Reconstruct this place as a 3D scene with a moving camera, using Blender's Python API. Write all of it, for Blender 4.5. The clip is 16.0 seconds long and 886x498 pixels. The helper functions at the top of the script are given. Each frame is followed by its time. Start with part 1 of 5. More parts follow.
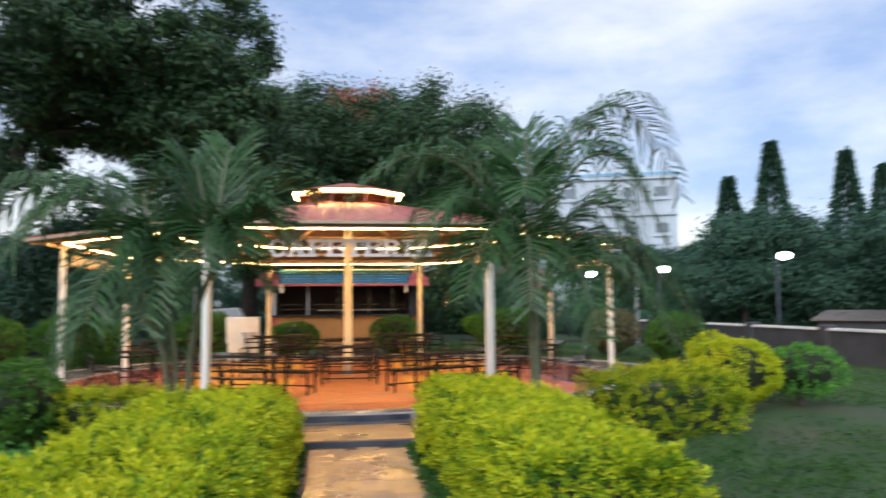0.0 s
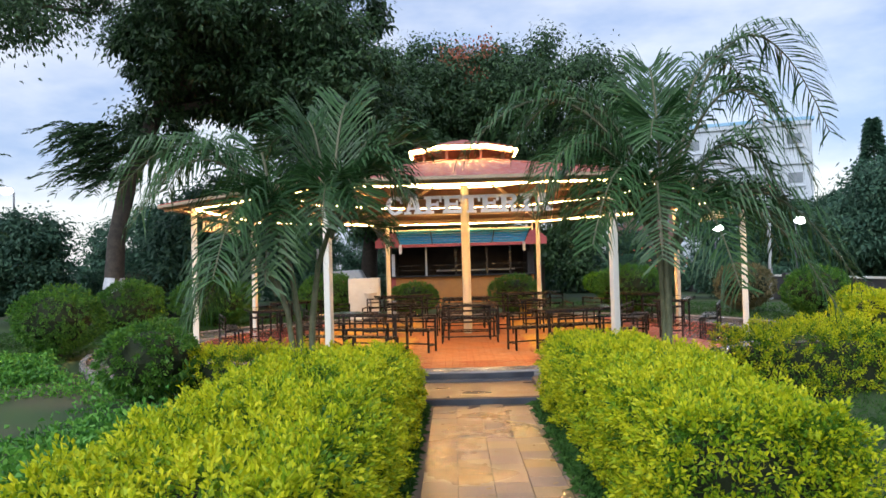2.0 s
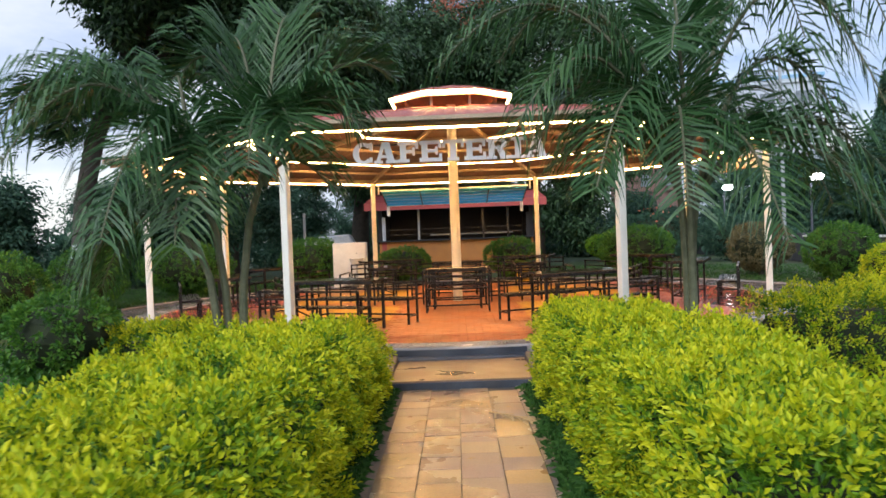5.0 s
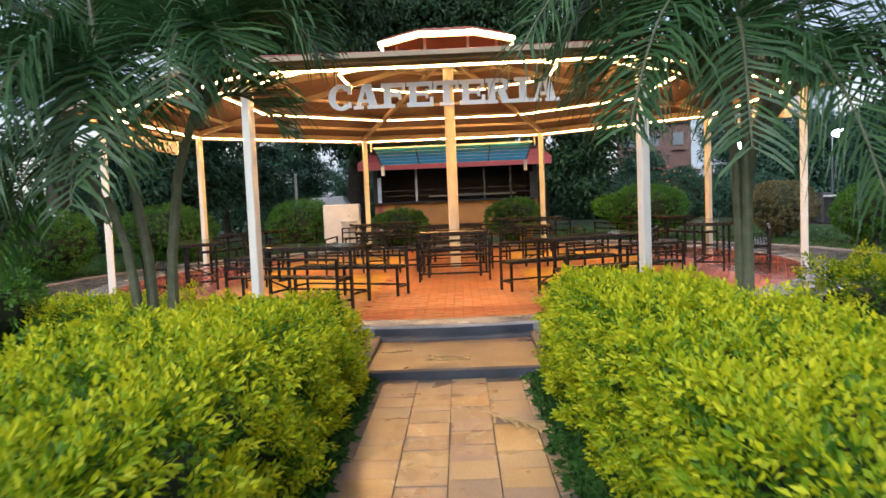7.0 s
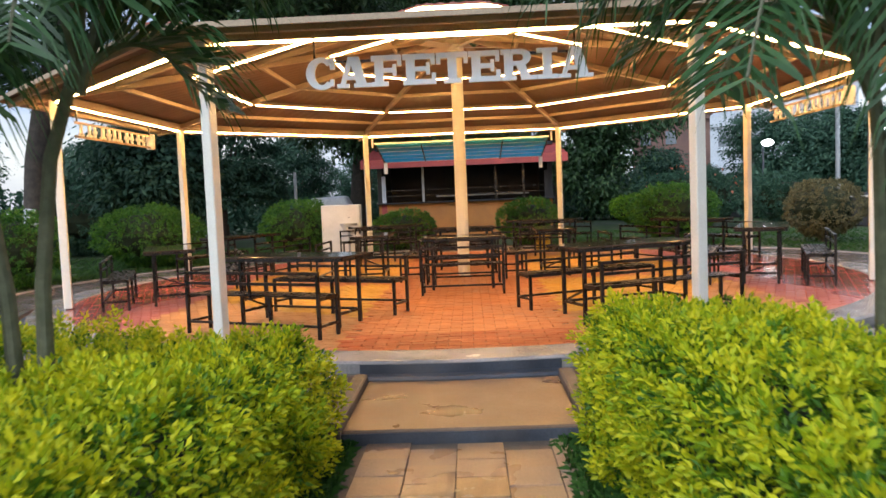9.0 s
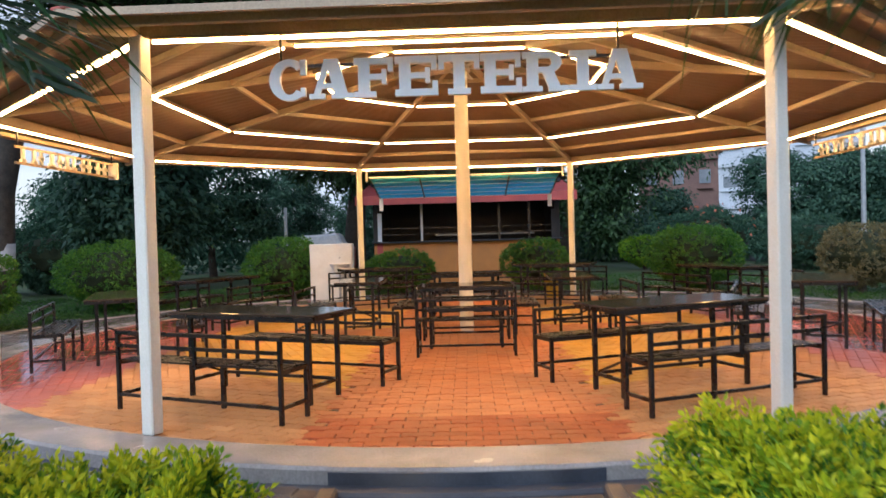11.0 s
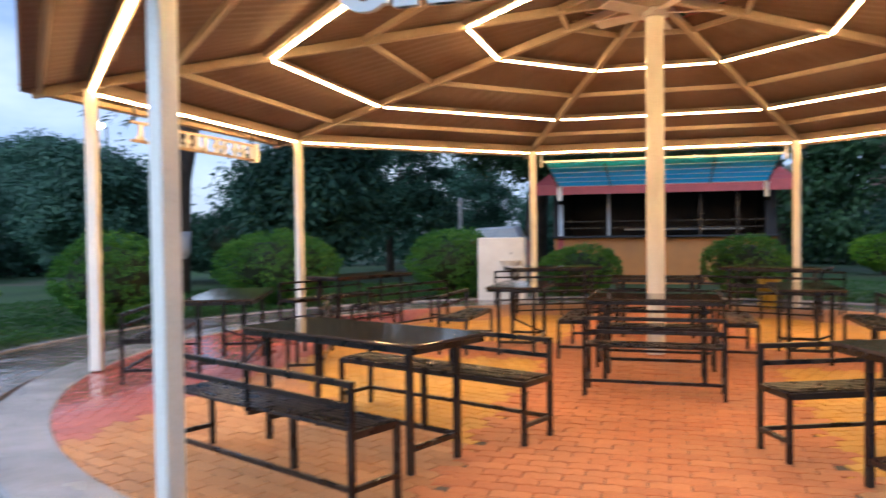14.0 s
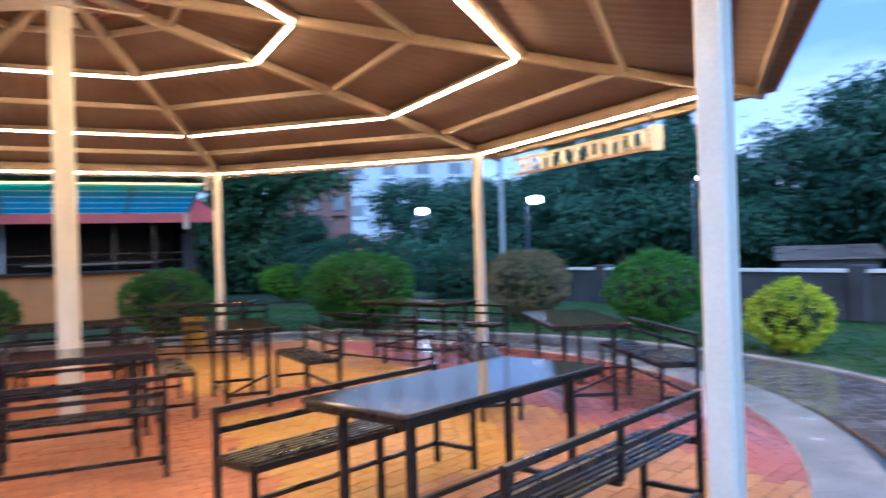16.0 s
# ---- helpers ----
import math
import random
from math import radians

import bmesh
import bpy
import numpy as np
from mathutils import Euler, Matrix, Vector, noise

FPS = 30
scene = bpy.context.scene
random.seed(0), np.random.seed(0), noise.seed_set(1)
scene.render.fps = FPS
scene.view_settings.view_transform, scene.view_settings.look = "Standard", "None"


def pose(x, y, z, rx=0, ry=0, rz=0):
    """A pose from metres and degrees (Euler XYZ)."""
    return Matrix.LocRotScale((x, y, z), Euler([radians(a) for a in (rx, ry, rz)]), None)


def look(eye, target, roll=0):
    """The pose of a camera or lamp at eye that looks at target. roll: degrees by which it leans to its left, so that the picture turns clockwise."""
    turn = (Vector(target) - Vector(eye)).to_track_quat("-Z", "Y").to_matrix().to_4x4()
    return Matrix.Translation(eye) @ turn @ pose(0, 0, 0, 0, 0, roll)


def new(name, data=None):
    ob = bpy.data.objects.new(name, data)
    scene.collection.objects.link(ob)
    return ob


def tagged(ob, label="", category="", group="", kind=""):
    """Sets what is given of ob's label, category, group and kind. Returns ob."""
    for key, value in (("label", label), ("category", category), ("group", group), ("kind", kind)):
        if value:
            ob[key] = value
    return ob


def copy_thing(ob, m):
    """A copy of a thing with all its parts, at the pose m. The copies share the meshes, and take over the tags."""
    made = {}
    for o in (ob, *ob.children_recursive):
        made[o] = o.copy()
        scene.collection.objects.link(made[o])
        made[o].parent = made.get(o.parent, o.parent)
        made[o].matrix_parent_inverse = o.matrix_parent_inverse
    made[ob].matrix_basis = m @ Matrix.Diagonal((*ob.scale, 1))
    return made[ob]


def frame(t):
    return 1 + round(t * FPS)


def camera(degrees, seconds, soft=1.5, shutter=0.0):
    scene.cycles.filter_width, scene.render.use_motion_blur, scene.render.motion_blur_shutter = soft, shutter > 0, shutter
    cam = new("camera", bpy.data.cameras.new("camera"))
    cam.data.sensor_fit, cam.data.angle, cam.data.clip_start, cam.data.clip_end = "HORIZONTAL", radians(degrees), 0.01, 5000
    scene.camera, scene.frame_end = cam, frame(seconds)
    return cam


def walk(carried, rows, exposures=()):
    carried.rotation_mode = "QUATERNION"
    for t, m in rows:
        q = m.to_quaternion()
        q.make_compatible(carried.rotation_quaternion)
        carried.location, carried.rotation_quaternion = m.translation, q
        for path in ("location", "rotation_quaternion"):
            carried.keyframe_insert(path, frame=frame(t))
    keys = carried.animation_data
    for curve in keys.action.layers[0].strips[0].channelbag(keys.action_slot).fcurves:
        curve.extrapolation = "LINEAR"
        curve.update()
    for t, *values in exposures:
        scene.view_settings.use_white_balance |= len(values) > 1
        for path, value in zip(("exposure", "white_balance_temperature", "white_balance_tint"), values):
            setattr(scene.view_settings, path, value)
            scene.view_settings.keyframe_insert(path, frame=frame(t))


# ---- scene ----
import itertools

cam = camera(60.5, 16.0, 1.5, 0.6)
PATH = [
    (0, (-0.253, -17.37, 1.562), (0.024, -15.394, 1.706), -0.5),
    (0.5, (-0.277, -17.251, 1.547), (-0.258, -15.256, 1.677), -1.9),
    (1, (-0.27, -17.264, 1.543), (-0.323, -15.268, 1.642), -1.8),
    (1.5, (-0.267, -17.214, 1.522), (-0.312, -15.216, 1.599), -1.6),
    (2, (-0.273, -17.057, 1.485), (-0.301, -15.058, 1.533), -1.6),
    (2.5, (-0.16, -16.895, 1.467), (-0.192, -14.896, 1.482), -1.6),
    (3, (-0.082, -16.701, 1.513), (-0.115, -14.701, 1.525), -0.9),
    (5.5, (0.074, -14.959, 1.323), (0.033, -12.961, 1.25), -2.5),
    (6, (0.125, -14.603, 1.303), (0.081, -12.607, 1.19), -2.6),
    (6.5, (0.107, -14.293, 1.284), (0.065, -12.298, 1.148), -2.5),
    (7, (0.113, -13.923, 1.303), (0.065, -11.928, 1.166), -2.4),
    (7.5, (0.15, -13.482, 1.311), (0.093, -11.488, 1.175), -2.5),
    (8, (0.146, -13.083, 1.3), (0.08, -11.089, 1.161), -2.5),
    (10.5, (0.07, -11.016, 1.314), (-0.005, -9.02, 1.22), -2.3),
    (11, (0.049, -10.642, 1.354), (-0.018, -8.643, 1.316), -1.6),
    (11.5, (0.018, -10.36, 1.394), (-0.321, -8.389, 1.38), -2.1),
    (12, (-0.018, -9.978, 1.397), (-0.667, -8.086, 1.385), -1.3),
    (12.5, (-0.098, -9.6, 1.372), (-0.986, -7.809, 1.348), -1.1),
    (13, (-0.103, -9.196, 1.358), (-1.002, -7.409, 1.331), -1.4),
    (13.5, (-0.05, -8.828, 1.352), (-0.819, -6.982, 1.323), -1.3),
    (14, (0.091, -8.507, 1.348), (-0.469, -6.587, 1.302), -0.7),
    (14.5, (0.011, -8.217, 1.333), (-0.26, -6.236, 1.318), -0.2),
    (15, (0.044, -7.901, 1.334), (0.097, -5.902, 1.327), -0.4),
    (15.5, (0.046, -7.659, 1.325), (0.527, -5.718, 1.326), -1.1),
    (16, (0.019, -7.43, 1.378), (0.902, -5.636, 1.385), -1.8),
]
walk(cam, [(t, look(eye, target, roll)) for t, eye, target, roll in PATH],
     [(0, 1.06, 6550, 10), (3, 1.06, 6550, 10), (8, 1.03, 6550, 10), (10.5, 0.92, 6000, 10), (11, 0.90, 5900, 10), (13, 0.85, 5850, 10), (14, 0.96, 5250, 10), (14.6, 1.10, 4650, 10), (15.2, 1.20, 4350, 10), (16, 1.09, 4380, 10)])

# ---- world, sun, exposure ----
world = bpy.data.worlds.new("dusk_sky")
scene.world = world
world.use_nodes = True
wn, wl = world.node_tree.nodes, world.node_tree.links
wn.clear()
sky = wn.new("ShaderNodeTexSky")
sky.sky_type, sky.sun_disc = "NISHITA", False
sky.sun_elevation, sky.sun_rotation = radians(37), radians(204)
sky.altitude, sky.air_density, sky.dust_density = 300, 1.0, 2.0
w_sky = wn.new("ShaderNodeBackground")
w_sky.inputs["Strength"].default_value = 0.03
wl.new(sky.outputs["Color"], w_sky.inputs["Color"])
# overcast layer: broken grey-blue and white cloud
w_tc = wn.new("ShaderNodeTexCoord")
w_map = wn.new("ShaderNodeMapping")
w_map.inputs["Scale"].default_value = (1.6, 1.6, 4.2)
w_noise = wn.new("ShaderNodeTexNoise")
w_noise.inputs["Scale"].default_value, w_noise.inputs["Detail"].default_value = 1.7, 6.0
w_noise.inputs["Roughness"].default_value = 0.55
w_ramp = wn.new("ShaderNodeValToRGB")
w_ramp.color_ramp.elements[0].position, w_ramp.color_ramp.elements[0].color = 0.36, (0.34, 0.46, 0.76, 1)
w_ramp.color_ramp.elements[1].position, w_ramp.color_ramp.elements[1].color = 0.62, (0.96, 0.97, 1.0, 1)
w_cloud = wn.new("ShaderNodeBackground")
w_cloud.inputs["Strength"].default_value = 0.40
w_add = wn.new("ShaderNodeAddShader")
w_out = wn.new("ShaderNodeOutputWorld")
wl.new(w_tc.outputs["Generated"], w_map.inputs["Vector"])
wl.new(w_map.outputs["Vector"], w_noise.inputs["Vector"])
wl.new(w_noise.outputs["Fac"], w_ramp.inputs["Fac"])
wl.new(w_ramp.outputs["Color"], w_cloud.inputs["Color"])
wl.new(w_cloud.outputs[0], w_add.inputs[0])
wl.new(w_sky.outputs[0], w_add.inputs[1])
wl.new(w_add.outputs[0], w_out.inputs["Surface"])

sun = new("sun", bpy.data.lights.new("sun", "SUN"))
sun.data.energy, sun.data.angle, sun.data.color = 1.3, radians(50), (0.80, 0.90, 1.0)
sun.matrix_world = look((0, 0, 30), (7, 16, 17))


# ---- materials ----
def nodes_of(name):
    m = bpy.data.materials.new(name)
    m.use_nodes = True
    nt = m.node_tree
    return m, nt.nodes, nt.links, nt.nodes["Principled BSDF"]


def mat(name, c1, c2, scale=4.0, rough=(0.5, 0.8), metal=0.0, bump=0.15, fine=60.0, rand=0.0, dirt=None, dirt_scale=1.3, dirt_amount=0.5, spec=0.5, coat=0.0):
    """Two-scale procedural surface: broad colour change, fine grain and relief, optional stains and piece-to-piece change."""
    m, n, l, bsdf = nodes_of(name)
    tc = n.new("ShaderNodeTexCoord")
    a = n.new("ShaderNodeTexNoise")
    a.inputs["Scale"].default_value, a.inputs["Detail"].default_value = scale, 5.0
    b = n.new("ShaderNodeTexNoise")
    b.inputs["Scale"].default_value, b.inputs["Detail"].default_value = fine, 3.0
    coord = tc.outputs["Object"]
    if rand:
        info = n.new("ShaderNodeObjectInfo")
        shift = n.new("ShaderNodeVectorMath")
        shift.operation = "MULTIPLY_ADD"
        l.new(info.outputs["Random"], shift.inputs[0])
        shift.inputs[1].default_value = (37.0, 19.0, 11.0)
        l.new(coord, shift.inputs[2])
        coord = shift.outputs[0]
    l.new(coord, a.inputs["Vector"])
    l.new(coord, b.inputs["Vector"])
    ramp = n.new("ShaderNodeValToRGB")
    ramp.color_ramp.elements[0].position, ramp.color_ramp.elements[0].color = 0.3, (*c1, 1)
    ramp.color_ramp.elements[1].position, ramp.color_ramp.elements[1].color = 0.7, (*c2, 1)
    l.new(a.outputs["Fac"], ramp.inputs["Fac"])
    colour = ramp.outputs["Color"]
    grain = n.new("ShaderNodeMix")
    grain.data_type, grain.blend_type = "RGBA", "OVERLAY"
    grain.inputs[0].default_value = 0.35
    l.new(colour, grain.inputs[6])
    l.new(b.outputs["Fac"], grain.inputs[7])
    colour = grain.outputs[2]
    if dirt:
        d = n.new("ShaderNodeTexNoise")
        d.inputs["Scale"].default_value, d.inputs["Detail"].default_value = dirt_scale, 7.0
        l.new(tc.outputs["Object"], d.inputs["Vector"])
        dr = n.new("ShaderNodeMapRange")
        dr.inputs["From Min"].default_value, dr.inputs["From Max"].default_value = 0.5, 0.72
        dr.inputs["To Max"].default_value = dirt_amount
        l.new(d.outputs["Fac"], dr.inputs["Value"])
        mix = n.new("ShaderNodeMix")
        mix.data_type = "RGBA"
        l.new(dr.outputs[0], mix.inputs[0])
        l.new(colour, mix.inputs[6])
        mix.inputs[7].default_value = (*dirt, 1)
        colour = mix.outputs[2]
    if rand:
        hsv = n.new("ShaderNodeHueSaturation")
        vr = n.new("ShaderNodeMapRange")
        vr.inputs["To Min"].default_value, vr.inputs["To Max"].default_value = 1 - rand, 1 + rand
        l.new(info.outputs["Random"], vr.inputs["Value"])
        l.new(vr.outputs[0], hsv.inputs["Value"])
        l.new(colour, hsv.inputs["Color"])
        colour = hsv.outputs["Color"]
    l.new(colour, bsdf.inputs["Base Color"])
    rr = n.new("ShaderNodeMapRange")
    rr.inputs["From Min"].default_value, rr.inputs["From Max"].default_value = 0.3, 0.7
    rr.inputs["To Min"].default_value, rr.inputs["To Max"].default_value = rough
    l.new(a.outputs["Fac"], rr.inputs["Value"])
    l.new(rr.outputs[0], bsdf.inputs["Roughness"])
    bsdf.inputs["Metallic"].default_value = metal
    bsdf.inputs["Specular IOR Level"].default_value = spec
    bsdf.inputs["Coat Weight"].default_value = coat
    if bump:
        bp = n.new("ShaderNodeBump")
        bp.inputs["Strength"].default_value, bp.inputs["Distance"].default_value = bump, 0.01
        l.new(b.outputs["Fac"], bp.inputs["Height"])
        l.new(bp.outputs[0], bsdf.inputs["Normal"])
    return m


def piece_mat(name, stops, rough=(0.3, 0.6), wet=0.5, bump=0.3, island=False, spec=0.5, rain=None):
    """Pavers: each piece takes its colour by chance from the stops; damp patches are glossier.
    rain: distances to either side between which rain has blown in and wetted the floor."""
    m, n, l, bsdf = nodes_of(name)
    tc = n.new("ShaderNodeTexCoord")
    geo = n.new("ShaderNodeNewGeometry")
    if island:
        chance = geo.outputs["Random Per Island"]
    else:
        chance = n.new("ShaderNodeObjectInfo").outputs["Random"]
    ramp = n.new("ShaderNodeValToRGB")
    e = ramp.color_ramp.elements
    while len(e) < len(stops):
        e.new(0.5)
    for i, c in enumerate(stops):
        e[i].position, e[i].color = i / (len(stops) - 1), (*c, 1)
    l.new(chance, ramp.inputs["Fac"])
    a = n.new("ShaderNodeTexNoise")
    a.inputs["Scale"].default_value, a.inputs["Detail"].default_value = 1.1, 5.0
    l.new(geo.outputs["Position"], a.inputs["Vector"])
    b = n.new("ShaderNodeTexNoise")
    b.inputs["Scale"].default_value, b.inputs["Detail"].default_value = 70.0, 4.0
    l.new(geo.outputs["Position"], b.inputs["Vector"])
    grain = n.new("ShaderNodeMix")
    grain.data_type, grain.blend_type = "RGBA", "OVERLAY"
    grain.inputs[0].default_value = 0.4
    l.new(ramp.outputs["Color"], grain.inputs[6])
    l.new(b.outputs["Fac"], grain.inputs[7])
    damp = n.new("ShaderNodeMapRange")
    damp.inputs["From Min"].default_value, damp.inputs["From Max"].default_value = 0.42, 0.62
    l.new(a.outputs["Fac"], damp.inputs["Value"])
    dark = n.new("ShaderNodeMix")
    dark.data_type, dark.blend_type = "RGBA", "MULTIPLY"
    dk = n.new("ShaderNodeMath")
    dk.operation = "MULTIPLY"
    dk.inputs[1].default_value = wet
    l.new(damp.outputs[0], dk.inputs[0])
    l.new(dk.outputs[0], dark.inputs[0])
    l.new(grain.outputs[2], dark.inputs[6])
    dark.inputs[7].default_value = (0.55, 0.5, 0.48, 1)
    l.new(dark.outputs[2], bsdf.inputs["Base Color"])
    rr = n.new("ShaderNodeMapRange")
    rr.inputs["To Min"].default_value, rr.inputs["To Max"].default_value = rough[1], rough[0]
    if rain:
        flat = n.new("ShaderNodeVectorMath")
        flat.operation = "MULTIPLY"
        flat.inputs[1].default_value = (1, 0, 0)
        l.new(geo.outputs["Position"], flat.inputs[0])
        far_out = n.new("ShaderNodeVectorMath")
        far_out.operation = "LENGTH"
        l.new(flat.outputs[0], far_out.inputs[0])
        ring = n.new("ShaderNodeMapRange")
        ring.inputs["From Min"].default_value, ring.inputs["From Max"].default_value = rain
        l.new(far_out.outputs["Value"], ring.inputs["Value"])
        soak = n.new("ShaderNodeMath")
        soak.operation = "MULTIPLY_ADD"
        l.new(damp.outputs[0], soak.inputs[0])
        soak.inputs[1].default_value = 0.25
        both = n.new("ShaderNodeMath")
        both.operation, both.use_clamp = "ADD", True
        l.new(ring.outputs[0], soak.inputs[2])
        l.new(soak.outputs[0], both.inputs[0])
        both.inputs[1].default_value = 0.0
        l.new(both.outputs[0], rr.inputs["Value"])
    else:
        l.new(damp.outputs[0], rr.inputs["Value"])
    l.new(rr.outputs[0], bsdf.inputs["Roughness"])
    bsdf.inputs["Specular IOR Level"].default_value = spec
    bp = n.new("ShaderNodeBump")
    bp.inputs["Strength"].default_value, bp.inputs["Distance"].default_value = bump, 0.004
    l.new(b.outputs["Fac"], bp.inputs["Height"])
    l.new(bp.outputs[0], bsdf.inputs["Normal"])
    return m


def leaf_mat(name, stops, gloss=0.45, through_light=0.3):
    """Leaves: colour by leaf, soft gloss, a share of light passing through."""
    m, n, l, bsdf = nodes_of(name)
    geo = n.new("ShaderNodeNewGeometry")
    ramp = n.new("ShaderNodeValToRGB")
    e = ramp.color_ramp.elements
    while len(e) < len(stops):
        e.new(0.5)
    for i, c in enumerate(stops):
        e[i].position, e[i].color = i / (len(stops) - 1), (*c, 1)
    big = n.new("ShaderNodeTexNoise")
    big.inputs["Scale"].default_value, big.inputs["Detail"].default_value = 1.8, 3.0
    l.new(geo.outputs["Position"], big.inputs["Vector"])
    mixv = n.new("ShaderNodeMath")
    mixv.operation = "MULTIPLY_ADD"
    l.new(big.outputs["Fac"], mixv.inputs[0])
    mixv.inputs[1].default_value = 0.9
    half = n.new("ShaderNodeMath")
    half.operation = "MULTIPLY_ADD"
    l.new(geo.outputs["Random Per Island"], half.inputs[0])
    half.inputs[1].default_value, half.inputs[2].default_value = 0.7, -0.3
    l.new(half.outputs[0], mixv.inputs[2])
    l.new(mixv.outputs[0], ramp.inputs["Fac"])
    l.new(ramp.outputs["Color"], bsdf.inputs["Base Color"])
    bsdf.inputs["Roughness"].default_value = gloss
    bsdf.inputs["Specular IOR Level"].default_value = 0.35
    tr = n.new("ShaderNodeBsdfTranslucent")
    l.new(ramp.outputs["Color"], tr.inputs["Color"])
    mx = n.new("ShaderNodeMixShader")
    mx.inputs[0].default_value = through_light
    l.new(bsdf.outputs[0], mx.inputs[1])
    l.new(tr.outputs[0], mx.inputs[2])
    l.new(mx.outputs[0], n["Material Output"].inputs["Surface"])
    return m


def glow_mat(name, colour, strength):
    m, n, l, bsdf = nodes_of(name)
    bsdf.inputs["Base Color"].default_value = (0.9, 0.85, 0.75, 1)
    bsdf.inputs["Emission Color"].default_value = (*colour, 1)
    bsdf.inputs["Emission Strength"].default_value = strength
    return m


M_CREAM = mat("cream_paint", (0.75, 0.72, 0.64), (0.81, 0.78, 0.71), 3.0, (0.4, 0.55), dirt=(0.45, 0.38, 0.28), dirt_amount=0.25, bump=0.05)
M_CREAM2 = mat("cream_steel_frame", (0.36, 0.265, 0.175), (0.43, 0.32, 0.215), 3.0, (0.45, 0.6), dirt=(0.3, 0.2, 0.12), dirt_amount=0.4, bump=0.05)
M_ROOFIN = mat("roof_underside", (0.185, 0.118, 0.084), (0.225, 0.146, 0.106), 2.0, (0.7, 0.9), dirt=(0.1, 0.05, 0.03), dirt_amount=0.4, bump=0.1)
M_ROOFTOP = mat("red_roof_tiles", (0.30, 0.06, 0.045), (0.42, 0.10, 0.07), 5.0, (0.45, 0.7), dirt=(0.5, 0.35, 0.3), dirt_scale=7.0, dirt_amount=0.5, bump=0.2)
M_STEEL = mat("dark_brown_steel", (0.006, 0.005, 0.0055), (0.012, 0.009, 0.008), 6.0, (0.20, 0.38), bump=0.08, rand=0.15, dirt=(0.035, 0.024, 0.02), dirt_amount=0.25)
M_GRANITE = mat("dark_granite", (0.034, 0.028, 0.024), (0.065, 0.052, 0.042), 25.0, (0.035, 0.10), bump=0.01, fine=220.0, rand=0.1)
M_CURB = mat("cement_curb", (0.27, 0.255, 0.25), (0.40, 0.375, 0.36), 2.2, (0.04, 0.28), dirt=(0.13, 0.115, 0.105), dirt_amount=0.55, bump=0.25)
M_BLACKPAINT = mat("dark_blue_grey_riser", (0.035, 0.042, 0.058), (0.07, 0.08, 0.105), 4.0, (0.35, 0.6), dirt=(0.14, 0.12, 0.11), dirt_amount=0.5, bump=0.15)
M_SIDEKERB = mat("dark_wet_cement", (0.085, 0.068, 0.060), (0.15, 0.125, 0.11), 3.0, (0.25, 0.6), dirt=(0.05, 0.035, 0.03), dirt_amount=0.6, bump=0.25)
M_TREAD = mat("wet_brown_cement", (0.15, 0.095, 0.06), (0.22, 0.15, 0.10), 2.0, (0.22, 0.5), dirt=(0.10, 0.06, 0.04), dirt_amount=0.5, bump=0.2)
M_JOINT = mat("dark_joint_sand", (0.085, 0.062, 0.048), (0.14, 0.105, 0.078), 8.0, (0.8, 0.95), bump=0.3)
M_SOIL = mat("soil", (0.055, 0.040, 0.030), (0.10, 0.075, 0.055), 3.0, (0.8, 0.95), bump=0.6, dirt=(0.04, 0.06, 0.02), dirt_amount=0.6)
M_LETTER = mat("white_painted_letters", (0.80, 0.82, 0.86), (0.86, 0.88, 0.90), 4.0, (0.4, 0.55), bump=0.03, dirt=(0.4, 0.4, 0.42), dirt_amount=0.25)
M_FAN = mat("pale_fan_paint", (0.52, 0.46, 0.43), (0.62, 0.55, 0.51), 5.0, (0.6, 0.75), bump=0.02)
M_WHITE = mat("white_wash", (0.66, 0.65, 0.64), (0.76, 0.75, 0.73), 3.0, (0.55, 0.75), dirt=(0.35, 0.33, 0.3), dirt_amount=0.4, bump=0.15)
M_BLUE_LINE = mat("pale_awning_edge", (0.60, 0.74, 0.82), (0.70, 0.82, 0.88), 4.0, (0.5, 0.7), bump=0.05)
M_RED = mat("red_awning", (0.30, 0.045, 0.045), (0.38, 0.07, 0.065), 4.0, (0.5, 0.7), bump=0.1, dirt=(0.15, 0.04, 0.04), dirt_amount=0.4)
M_ORANGE = mat("orange_wall_paint", (0.36, 0.14, 0.028), (0.43, 0.18, 0.04), 3.0, (0.5, 0.7), bump=0.1, dirt=(0.2, 0.1, 0.05), dirt_amount=0.4)
# Near-black colour carries the shade inside the kiosk; also on its counter top.
M_DARK = mat("shade_black_interior", (0.010, 0.010, 0.012), (0.018, 0.018, 0.021), 3.0, (0.6, 0.8), bump=0.1)
M_GREY = mat("grey_galvanised", (0.30, 0.32, 0.34), (0.38, 0.40, 0.42), 5.0, (0.4, 0.6), metal=0.3, bump=0.05)
# Wall grey is darkened to carry the shade of the trees overhanging it.
M_WALLGREY = mat("weathered_shaded_wall", (0.035, 0.035, 0.040), (0.065, 0.065, 0.072), 2.0, (0.7, 0.9), dirt=(0.03, 0.03, 0.03), dirt_amount=0.6, bump=0.4)
M_YELLOW = mat("yellow_plastic", (0.55, 0.36, 0.03), (0.62, 0.42, 0.05), 5.0, (0.35, 0.5), bump=0.03)
M_BARK = mat("bark", (0.040, 0.033, 0.028), (0.085, 0.070, 0.058), 6.0, (0.8, 0.95), bump=0.9, fine=22.0)
M_LIMEWASH = mat("limewashed_bark", (0.46, 0.49, 0.54), (0.60, 0.62, 0.66), 5.0, (0.7, 0.9), bump=0.7, fine=25.0, dirt=(0.2, 0.19, 0.18), dirt_amount=0.5)
